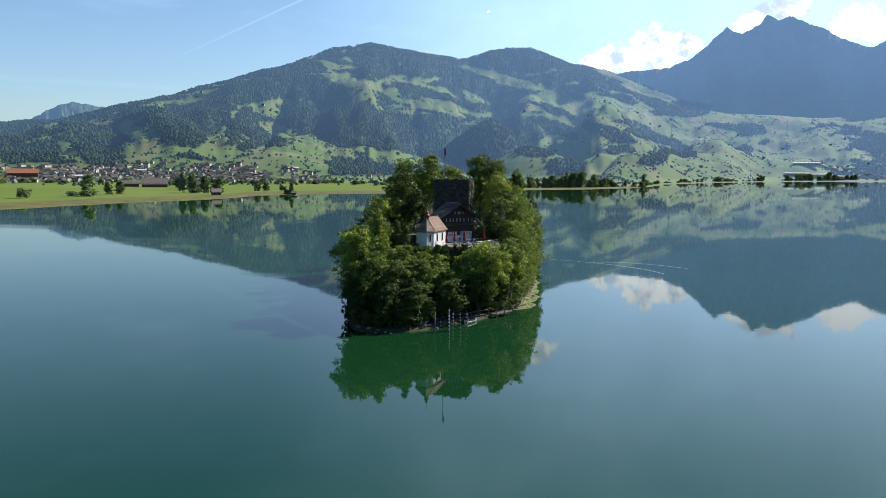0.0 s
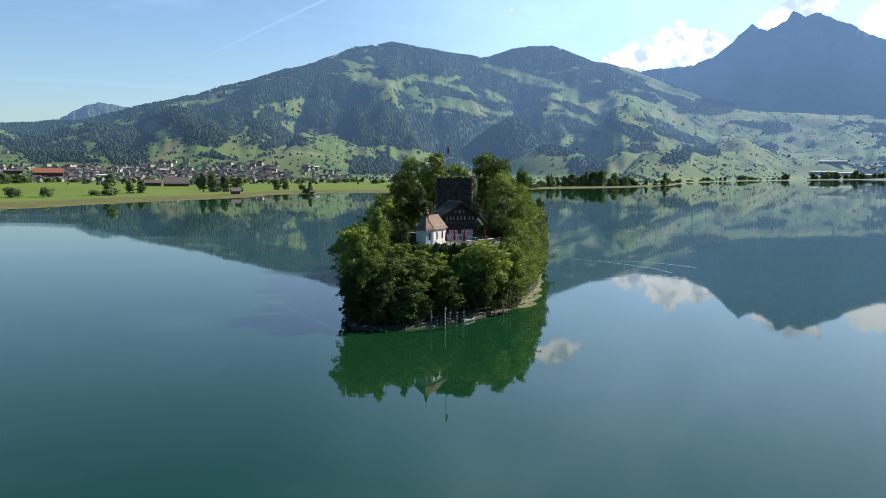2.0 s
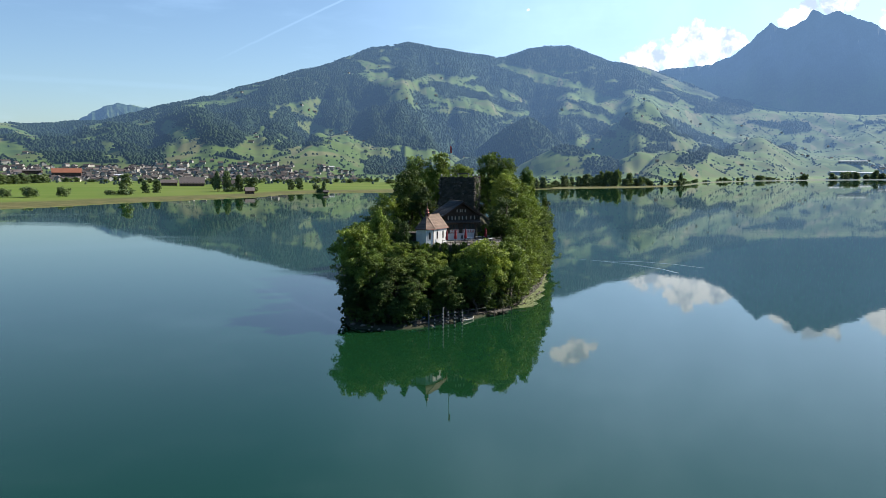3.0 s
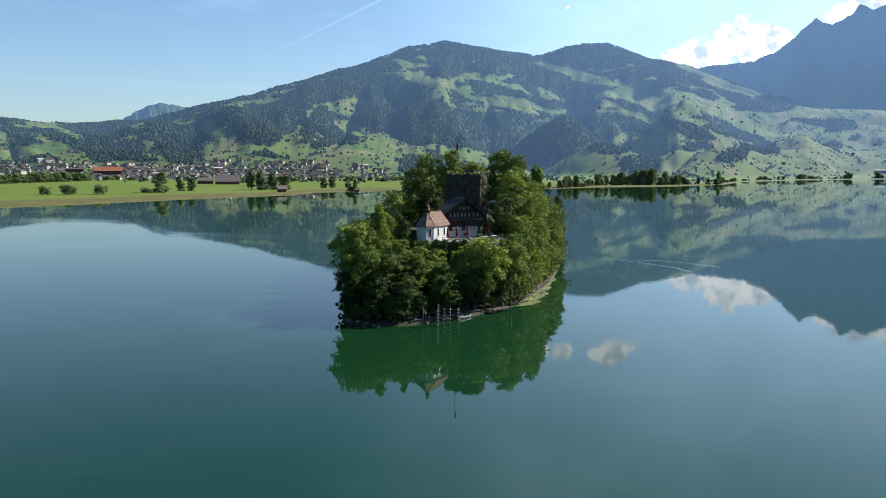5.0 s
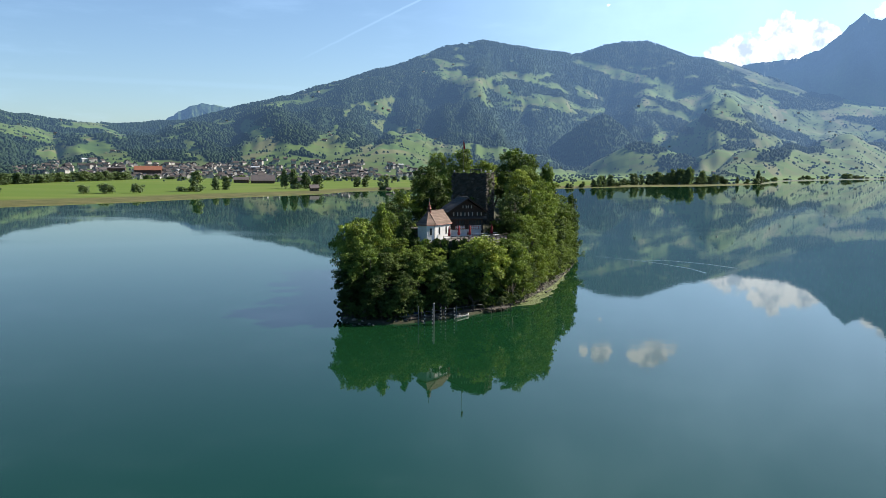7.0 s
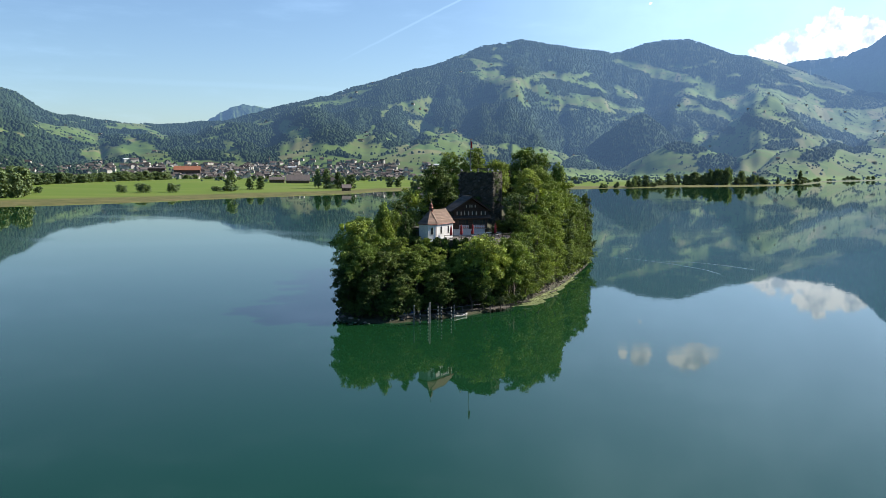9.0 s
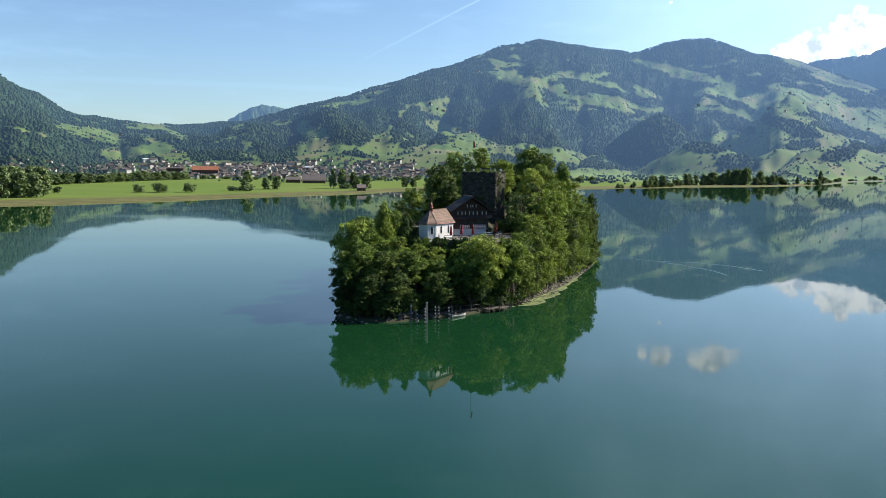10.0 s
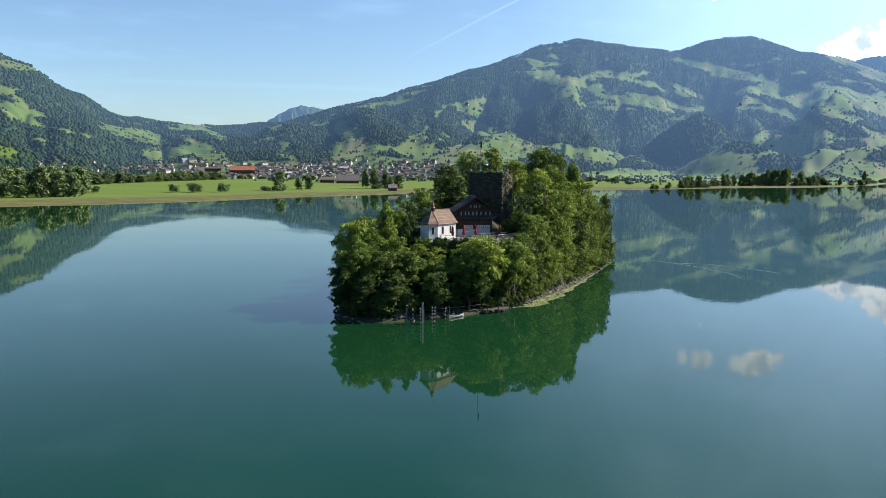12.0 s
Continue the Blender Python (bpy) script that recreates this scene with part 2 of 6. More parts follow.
def water_material():
    m = bpy.data.materials.new("lake_water")
    m.use_nodes = True
    n = Nodes(m.node_tree)
    out, bsdf = n.add("ShaderNodeOutputMaterial"), n.add("ShaderNodeBsdfPrincipled")
    pos = n.add("ShaderNodeNewGeometry").outputs["Position"]
    murk = n.ramp(n.noise(pos, 0.01, 3), 0.3, 0.7)
    n.put(bsdf.inputs["Base Color"], n.mix(murk, (0.0046, 0.0280, 0.0094), (0.0060, 0.0335, 0.0120)))
    bsdf.inputs["IOR"].default_value, bsdf.inputs["Specular IOR Level"].default_value = 1.333, 0.5
    breeze = n.ramp(n.noise(pos, 0.006, 4, 0.6, (1.0, 3.5, 1.0)), 0.5, 0.68)
    n.put(bsdf.inputs["Roughness"], n.ramp(breeze, 0, 1, 0.024, 0.065))
    b = n.add("ShaderNodeBump")
    b.inputs["Distance"].default_value = 0.02
    n.put(b.inputs["Strength"], n.ramp(breeze, 0, 1, 0.10, 0.22))
    n.put(b.inputs["Height"], n.math("ADD", n.noise(pos, 0.55, 2, 0.5), n.math("MULTIPLY", n.noise(pos, 0.12, 2), 2.0)))
    n.wire(b.outputs[0], bsdf.inputs["Normal"])
    n.wire(bsdf.outputs[0], out.inputs[0])
    return m


# FAR_LAND and FAR_TREE carry the painted haze, LAND does not
LAND, FAR_LAND, WATER = land_material("land", False), land_material("distant_land_hazed", True), water_material()
FAR_TREE = far_leaf_material("far_woodland_hazed", (0.013, 0.026, 0.011), (0.033, 0.057, 0.019))
LEAF = leaf_material("broad_leaves", (0.010, 0.024, 0.006), (0.205, 0.268, 0.048), 0.15)
# dark foliage and ivy; on the front bank its darkness stands in for shade
LEAF_DARK_SHADED = leaf_material("dark_shaded_leaves", (0.006, 0.015, 0.004), (0.082, 0.122, 0.027), 0.10)
FAR_CROWN = leaf_material("shore_foliage", (0.070, 0.104, 0.052), (0.125, 0.168, 0.076), 0.24)
LEAF_GREY = leaf_material("willow_leaves", (0.10, 0.13, 0.06), (0.19, 0.22, 0.12))
LILY = leaf_material("lily_pads", (0.14, 0.165, 0.07), (0.24, 0.26, 0.12), 0.1)
BARK = material("bark", (0.11, 0.085, 0.06), (0.06, 0.05, 0.04), 0.9, 1.5, 14, 0.03, 10, stretch=(1, 1, 0.2))
ISLAND = material("island_soil", (0.045, 0.042, 0.022), (0.028, 0.034, 0.012), 0.95, 0.4, 3.0, 0.15, 1.2)
ROCK = material("shore_stone", (0.23, 0.195, 0.155), (0.12, 0.10, 0.08), 0.9, 0.8, 6, 0.06, 4, spread=0.3)
RUIN = material("ruin_masonry", (0.080, 0.066, 0.050), (0.026, 0.028, 0.018), 0.95, 0.7, 3, 0.22, 2.2)
RUIN_STONE = material("ruin_stone", (0.12, 0.098, 0.078), (0.06, 0.052, 0.042), 0.92, 0.9, 6, 0.05, 5, spread=0.35)
PLASTER = material("white_plaster", (0.64, 0.63, 0.61), (0.54, 0.53, 0.51), 0.85, 0.7, 5, 0.008, 20)
TILE = material("clay_tile", (0.22, 0.145, 0.105), (0.15, 0.10, 0.075), 0.85, 0.9, 9, 0.02, 10, spread=0.3)
TILE_DARK = material("weathered_tile", (0.085, 0.068, 0.058), (0.05, 0.042, 0.038), 0.85, 0.9, 9, 0.02, 10, spread=0.3)
TIMBER = material("dark_timber", (0.055, 0.036, 0.025), (0.032, 0.022, 0.017), 0.8, 1.2, 10, 0.01, 12, stretch=(0.3, 0.3, 3), spread=0.2)
OAK = material("weathered_wood", (0.105, 0.09, 0.074), (0.062, 0.053, 0.044), 0.85, 1.5, 12, 0.01, 14, spread=0.25)
GLASS = material("window_glass", (0.02, 0.024, 0.03), (0.03, 0.034, 0.04), 0.12, 1, 3, spec=0.6)
RED_CLOTH = material("red_cloth", (0.24, 0.02, 0.025), (0.15, 0.012, 0.016), 0.8, 2, 12, 0.01, 10)
RED_PAINT = material("red_paint", (0.42, 0.06, 0.045), (0.30, 0.04, 0.03), 0.6, 2, 12)
WHITE_PAINT = material("white_paint", (0.62, 0.61, 0.58), (0.5, 0.49, 0.46), 0.6, 2, 12)
PALE_SHUTTER = material("cream_paint", (0.42, 0.38, 0.33), (0.34, 0.31, 0.27), 0.7, 2, 12)
COPPER = material("copper_sheet", (0.20, 0.062, 0.045), (0.13, 0.045, 0.035), 0.5, 3, 14, metal=0.3)
STEEL = material("grey_steel", (0.15, 0.155, 0.16), (0.10, 0.105, 0.11), 0.6, 2, 10, metal=0.2)
BLACK_PAINT = material("black_paint", (0.02, 0.02, 0.02), (0.03, 0.03, 0.03), 0.6, 2, 10)
BLUE_TARP = material("blue_tarpaulin", (0.04, 0.15, 0.42), (0.03, 0.11, 0.32), 0.6, 2, 8, 0.02, 4)
GRAVEL = material("terrace_gravel", (0.20, 0.18, 0.155), (0.14, 0.128, 0.11), 0.95, 0.6, 12, 0.01, 20)
GRASS = material("island_grass", (0.09, 0.15, 0.025), (0.13, 0.18, 0.04), 0.95, 0.5, 5, 0.05, 5)
HOUSE_WALL = material("house_render", (0.52, 0.50, 0.46), (0.40, 0.385, 0.355), 0.85, 0.3, 2, spread=0.25)
HOUSE_WOOD = material("barn_boards", (0.14, 0.09, 0.06), (0.09, 0.06, 0.045), 0.85, 0.3, 3, spread=0.3, stretch=(3, 3, 0.3))
HOUSE_ROOF = material("house_roof", (0.125, 0.10, 0.09), (0.085, 0.072, 0.07), 0.85, 0.3, 3, spread=0.45)
ORANGE_ROOF = material("new_tile_roof", (0.30, 0.115, 0.065), (0.24, 0.095, 0.055), 0.8, 0.2, 2)
PALE_ROOF = material("pale_metal_roof", (0.55, 0.56, 0.57), (0.46, 0.47, 0.48), 0.6, 0.2, 2)


# ---- helpers for meshes ----
def mesh_of(name, verts, faces, mat, smooth=False):
    me = bpy.data.meshes.new(name)
    verts, faces = np.asarray(verts, np.float32), np.asarray(faces, np.int32)
    k = faces.shape[1]
    me.vertices.add(len(verts))
    me.vertices.foreach_set("co", verts.ravel())
    me.loops.add(faces.size)
    me.loops.foreach_set("vertex_index", faces.ravel())
    me.polygons.add(len(faces))
    me.polygons.foreach_set("loop_start", np.arange(0, faces.size, k, dtype=np.int32))
    me.polygons.foreach_set("use_smooth", np.full(len(faces), smooth))
    me.materials.append(mat)
    me.update(calc_edges=True)
    me.validate()
    return me


def part(name, bm, mat, parent=None, label="", smooth=False):
    """Links a bmesh as one mesh object under a thing or a part."""
    me = bpy.data.meshes.new(name)
    bmesh.ops.recalc_face_normals(bm, faces=bm.faces)
    if smooth:
        for f in bm.faces:
            f.smooth = True
    bm.to_mesh(me)
    bm.free()
    me.materials.append(mat)
    ob = new(name, me)
    ob.parent = parent
    return tagged(ob, label)


def thing(name, label, category, group="", m=None, kind=""):
    ob = new(name)
    ob.empty_display_size = 0.2
    if m is not None:
        ob.matrix_world = m
    return tagged(ob, label, category, group, kind)


def box(bm, x0, x1, y0, y1, z0, z1, m=None):
    vs = [bm.verts.new((x, y, z)) for z in (z0, z1) for x, y in ((x0, y0), (x1, y0), (x1, y1), (x0, y1))]
    if m is not None:
        for v in vs:
            v.co = m @ v.co
    for f in ((3, 2, 1, 0), (4, 5, 6, 7), (0, 1, 5, 4), (1, 2, 6, 5), (2, 3, 7, 6), (3, 0, 4, 7)):
        bm.faces.new([vs[i] for i in f])
    return vs


def tube(bm, a, b, r0, r1=None, sides=8, cap=True):
    """A tapered round bar from a to b."""
    a, b = Vector(a), Vector(b)
    r1 = r0 if r1 is None else r1
    q = (b - a).to_track_quat("Z", "Y")
    rings = []
    for c, r in ((a, r0), (b, r1)):
        rings.append([bm.verts.new(c + q @ Vector((r * math.cos(2 * math.pi * i / sides), r * math.sin(2 * math.pi * i / sides), 0))) for i in range(sides)])
    for i in range(sides):
        j = (i + 1) % sides
        bm.faces.new((rings[0][i], rings[0][j], rings[1][j], rings[1][i]))
    if cap:
        bm.faces.new(rings[0][::-1])
        bm.faces.new(rings[1])


def lathe(bm, profile, sides=12, at=(0, 0, 0)):
    """A turned form from (radius, height) pairs."""
    rings = []
    for r, z in profile:
        rings.append([bm.verts.new((at[0] + r * math.cos(2 * math.pi * i / sides), at[1] + r * math.sin(2 * math.pi * i / sides), at[2] + z)) for i in range(sides)])
    for lo, hi in zip(rings, rings[1:]):
        for i in range(sides):
            j = (i + 1) % sides
            bm.faces.new((lo[i], lo[j], hi[j], hi[i]))
    bm.faces.new(rings[0][::-1])
    bm.faces.new(rings[-1])


# ---- value noise on arrays, for the land ----
_table = np.random.RandomState(7).rand(512, 512)


def vnoise(x, y):
    xi, yi = np.floor(x).astype(int), np.floor(y).astype(int)
    u, v = x - xi, y - yi
    u, v = u * u * (3 - 2 * u), v * v * (3 - 2 * v)
    g = lambda i, j: _table[(xi + i) % 512, (yi + j) % 512]
    return (g(0, 0) * (1 - u) + g(1, 0) * u) * (1 - v) + (g(0, 1) * (1 - u) + g(1, 1) * u) * v


def fbm(x, y, octaves=4, gain=0.5):
    s, a, tot = 0.0, 1.0, 0.0
    for k in range(octaves):
        s = s + a * vnoise(x * 2 ** k + 17.3 * k, y * 2 ** k + 5.1 * k)
        tot += a
        a *= gain
    return s / tot - 0.5


def smooth(x, lo, hi):
    t = np.clip((x - lo) / (hi - lo), 0, 1)
    return t * t * (3 - 2 * t)


# ---- the land round the lake, in bearings from the middle of the lake ----
MID = (25.0, 3.0)
# shoreline: bearing, distance
SHORE = [(-180, 900), (-120, 700), (-75, 480), (-48, 590), (-42, 605), (-36, 630), (-32, 655), (-29, 690), (-26, 720), (-22, 760), (-19.3, 805), (-17.4, 870), (-15.2, 910), (-11, 940), (-6.5, 970),
         (0, 1070), (4, 1185), (8, 1250), (11, 1370), (12.4, 1480), (13.6, 1750), (17, 2080), (22, 2450), (27, 2800), (34, 2900), (45, 2300), (70, 1500), (120, 900), (180, 900)]
# crest of the first range: bearing, elevation in degrees, distance
CREST = [(-180, 5, 3500), (-120, 7, 3000), (-70, 8.2, 2600), (-52, 7.3, 2500), (-47, 6.7, 2500), (-44.8, 6.0, 2550), (-42.9, 4.7, 2700), (-40.5, 3.3, 2900), (-37, 2.75, 3100), (-33, 2.35, 3300), (-31.6, 2.45, 3300),
         (-29, 2.85, 3200), (-26, 3.5, 3100), (-22.3, 4.72, 3200), (-18.8, 5.6, 3400), (-15.9, 6.42, 3600), (-13.8, 7.0, 3700), (-10.3, 8.5, 3950), (-7.5, 8.95, 4050)]
CREST += [(-5.1, 8.5, 4100), (-1.1, 7.9, 4250), (-0.3, 7.95, 4300), (1.2, 8.52, 4350), (2.4, 8.74, 4400), (4.1, 8.58, 4450), (5.4, 8.12, 4450), (7.3, 7.5, 4450), (9.0, 7.1, 4450), (10.0, 6.85, 4440), (11.0, 6.45, 4420), (12.9, 5.65, 4370),
          (14.9, 4.9, 4300), (17.1, 4.3, 4230), (19.0, 3.85, 4200), (22, 3.4, 4150), (28, 3.3, 4150), (36, 4.2, 4150), (60, 7, 3800), (120, 7, 3500), (180, 5, 3500)]
FOOT = [(-180, 1500), (-75, 900), (-48, 1000), (-40, 1250), (-32, 1430), (-24, 1440), (-14, 1480), (-8, 1700), (-3, 2150), (1.5, 2450), (5, 2250), (8, 1800), (10, 1650), (14, 1950), (18, 2250), (24, 2650), (30, 2950), (60, 2500), (180, 1500)]
# the bare peaks behind: bearing, elevation
BACK = [(-180, 0), (-31.5, 0), (-30, 3.1), (-28.6, 3.9), (-27.6, 4.22), (-26.4, 4.05), (-24, 3.5), (-20, 0), (8, 0), (9.6, 6.4), (10.9, 6.95), (12.9, 7.03), (14.0, 7.15), (15.5, 7.75), (16.4, 8.45), (16.9, 9.05), (17.3, 9.33), (17.7, 9.72), (18.1, 9.34), (18.7, 9.18)]
BACK += [(19.5, 9.6), (19.9, 9.85), (20.2, 10.38), (20.6, 10.15), (21.0, 9.93), (21.5, 10.12), (21.8, 10.14), (22.4, 9.81), (23.0, 9.53), (23.7, 9.26), (24.5, 8.71), (25.7, 8.18), (26.3, 7.93), (26.8, 7.93), (27.3, 8.2), (30, 9.2), (34, 8), (45, 6), (70, 0), (180, 0)]


def curve(rows, col, a):
    return np.interp(a, [r[0] for r in rows], [r[col] for r in rows])


def bearing(x, y):
    dx, dy = x - MID[0], y - MID[1]
    return np.degrees(np.arctan2(dx, dy)), np.hypot(dx, dy)


def land_height(x, y):
    """Height of the ground at x, y, and how far up the slope it lies."""
    a, r = bearing(x, y)
    shore, foot, far = curve(SHORE, 1, a) + 18 * fbm(x / 60, y / 60, 3), curve(FOOT, 1, a), curve(CREST, 2, a)
    top = far * np.tan(np.radians(curve(CREST, 1, a))) + 31
    flat = np.where(r < shore, -5.0 * smooth(shore - r, 0, 60) - 0.3 * smooth(shore - r, 0, 4), 0.25 + 0.9 * smooth(r - shore, 0, 25) + 2.6 * smooth(r - shore, 50, 900))
    u = np.clip((r - foot) / (far - foot), 0, 1.6)
    rise = np.where(u <= 1, 0.22 * u + 0.78 * u ** 1.9, 1 - 1.6 * np.clip(u - 1, 0, 1) ** 1.3)
    # spurs and gullies that run down the slope
    env = np.clip(4 * u * (1 - np.clip(u, 0, 1)), 0, 1) * np.where(a < -8, smooth(u, 0.05, 0.38), 1.0)
    gully = np.abs(fbm(a / 5.5 + 3 + r / 2400, r / 1500 - a / 9, 4)) * 2
    z = flat + (top + 3) * rise + env * (top * (0.30 * gully - 0.085) + 170 * fbm(x / 560, y / 560, 4)) + np.where(a < -8, 40 * smooth(u, 0.08, 0.3), 40 * smooth(u, 0.02, 0.15)) * fbm(x / 190, y / 190, 4)
    # the village bench above the valley floor
    z = z + 30 * smooth(r - foot, 0, 340) * smooth(a, -41, -34) * smooth(a, -9, -14) * np.clip(1 - u, 0, 1)
    # the pyramid hill and the grassy knoll before it: x, y, top, stretch to either side
    for kx, ky, kt, west, east in ((92.0, 2900.0, 217.0, 1.0, 1.4), (186.0, 2372.0, 101.0, 0.85, 0.62)):
        dx = x - kx
        d = np.hypot(np.where(dx < 0, dx * west, dx * east), (y - ky) * 0.8)
        z = np.where(d < 420, np.maximum(z, kt - 0.4 * np.sqrt(d * d + 60) - 0.0013 * d * d + 10 * fbm(x / 45, y / 45, 3)), z)
    # the peaks behind
    bt = 4774 * np.tan(np.radians(curve(BACK, 1, a) + 0.16 * fbm(a * 5.0, a * 0.0 + 2.0, 4, 0.65))) + 31
    v = np.clip(1 - np.abs(r - 4774) / 700, 0, 1)
    crag = bt * (v ** 1.15) + v * (1 - v) * 4 * 170 * np.abs(fbm(a * 1.1, r / 420 + a * 0.3, 5, 0.62)) + 14 * v * fbm(a * 4, r / 60, 3)
    z = np.where(bt > 100, np.maximum(z, crag), z)
    return np.where(r < shore, flat, z), u, r - shore


# clearings and woods on the slopes: bearing, elevation, half widths, lean
MEADOWS_WEST = [(-37.96, 1.88, 1.35, 0.3, -0.33), (-34.02, 1.22, 1.55, 0.25, -0.37), (-36.56, 0.63, 1.39, 0.46, 0.0), (-33.87, 0.62, 1.73, 0.46, -0.24), (-34.81, 2.51, 1.02, 0.17, -0.19), (-33.63, 2.21, 0.9, 0.25, -0.49), (-28.98, 2.54, 0.59, 0.17, 0.0), (-28.29, 0.95, 0.75, 0.42, -0.67), (-29.74, 1.75, 0.92, 0.13, 0.34),
                (-23.87, 2.2, 1.1, 0.68, -0.38), (-23.11, 1.17, 1.78, 0.42, 0.0), (-23.12, 0.52, 1.43, 0.34, 0.0), (-22.65, 4.33, 1.03, 0.13, 0.16), (-18.49, 2.11, 1.39, 0.46, 0.67), (-16.64, 3.96, 0.99, 0.38, 0.36), (-18.91, 1.05, 1.47, 0.42, 0.0), (-14.99, 3.99, 1.13, 0.34, -0.25), (-14.79, 4.6, 0.58, 0.34, 0.0)]
MEADOWS_MIDDLE = [(-13.35, 2.33, 2.35, 0.46, -0.3), (-13.35, 0.84, 3.27, 0.59, 0.0), (-10.64, 1.27, 1.77, 0.42, -0.3), (-17.9, 0.23, 1.65, 0.3, 0.0), (-9.62, 7.23, 1.1, 0.21, 0.0), (-8.79, 6.27, 1.77, 0.34, -0.15), (-7.75, 5.91, 1.27, 0.17, -0.1), (-5.06, 6.36, 1.93, 0.21, 0.03), (-3.2, 5.87, 1.67, 0.17, -0.3),
                  (-5.46, 5.23, 1.26, 0.3, -0.45), (-4.41, 4.01, 1.34, 0.13, 0.0), (-4.01, 4.62, 1.09, 0.17, -0.2), (-1.74, 4.41, 1.74, 0.3, -0.28), (-0.13, 5.2, 0.66, 0.21, -0.41), (0.63, 7.1, 1.31, 0.17, -0.21), (-6.66, 0.84, 1.1, 0.46, 0.0), (-4.99, 0.59, 1.34, 0.38, 0.0), (-8.34, 1.28, 0.84, 0.21, 0.0)]
MEADOWS_EAST = [(2.25, 6.56, 2.03, 0.25, -0.21), (4.04, 5.94, 2.0, 0.25, -0.11), (6.03, 4.92, 1.49, 0.3, 0.0), (9.0, 4.09, 1.45, 0.25, -0.11), (11.06, 6.22, 2.04, 0.17, -0.48), (3.89, 4.44, 1.68, 0.21, 0.0), (9.83, 4.88, 1.96, 0.21, -0.11), (7.44, 3.13, 1.24, 0.42, -0.54), (11.5, 4.42, 1.55, 0.25, -0.34),
                (18.45, 3.9, 1.98, 0.34, -0.26), (15.99, 3.05, 1.45, 0.21, 0.0), (12.54, 5.49, 1.45, 0.17, -0.23), (8.26, 1.59, 4.61, 0.42, -0.05), (9.81, 0.6, 6.42, 0.68, 0.0), (16.9, 1.92, 2.04, 0.51, 0.0), (17.98, 0.42, 3.68, 0.84, 0.0), (7.03, 3.77, 0.78, 0.34, -0.33), (15.11, 3.44, 1.4, 0.21, -0.12)]
MEADOWS_NEAR = [(-45.81, 6.03, 0.97, 0.25, -0.13), (-46.26, 3.48, 1.77, 0.3, -0.26), (-45.33, 2.76, 1.38, 0.25, -0.39), (-43.02, 2.12, 1.44, 0.13, -0.25), (-46.56, 0.66, 0.96, 0.34, -0.13), (-39.0, 1.86, 1.68, 0.21, -0.29), (-46.36, 4.76, 0.96, 0.08, -0.2), (-44.4, 1.43, 1.0, 0.08, -0.13)]
WOODS_EAST = [(1.89, 5.1, 1.87, 0.59, -0.31), (5.7, 3.11, 1.5, 0.46, -0.37), (5.85, 4.34, 1.81, 0.21, -0.38), (7.36, 5.4, 1.01, 0.25, -0.22), (9.73, 2.72, 1.74, 0.46, -0.34), (13.22, 2.29, 2.16, 0.38, -0.29), (10.53, 1.46, 0.9, 0.34, 0.0), (13.04, 0.91, 0.94, 0.51, 0.35), (14.93, 1.29, 0.84, 0.42, 0.0),
              (13.11, 4.72, 1.8, 0.34, -0.35), (15.24, 4.22, 1.47, 0.42, 0.0), (17.5, 3.09, 1.01, 0.21, -0.13), (19.33, 2.76, 0.98, 0.38, 0.0), (19.24, 1.42, 0.46, 0.42, 0.0), (10.37, 5.18, 1.2, 0.21, -0.34), (7.89, 6.55, 1.77, 0.25, -0.16), (11.55, 3.31, 1.25, 0.17, -0.23), (3.2, 7.95, 2.21, 0.63, -0.16)]
WOODS = [(3.34, 2.93, 1.61, 0.84, -0.31), (6.0, 0.11, 1.89, 0.51, 0.0), (14.66, 5.5, 2.11, 0.42, -0.24), (-6.26, 2.61, 3.79, 0.93, 0.0), (-10.85, 3.82, 2.53, 0.84, 0.0), (-5.86, 3.64, 2.52, 0.38, -0.1), (-2.2, 6.86, 2.49, 0.51, -0.3), (-15.81, 5.19, 2.91, 0.51, 0.15), (-11.69, 5.24, 2.53, 1.05, -0.1),
         (-17.05, 2.94, 0.91, 0.93, 0.92), (-21.5, 2.68, 1.21, 1.05, -0.42), (-26.58, 1.6, 1.72, 0.84, -0.22)]


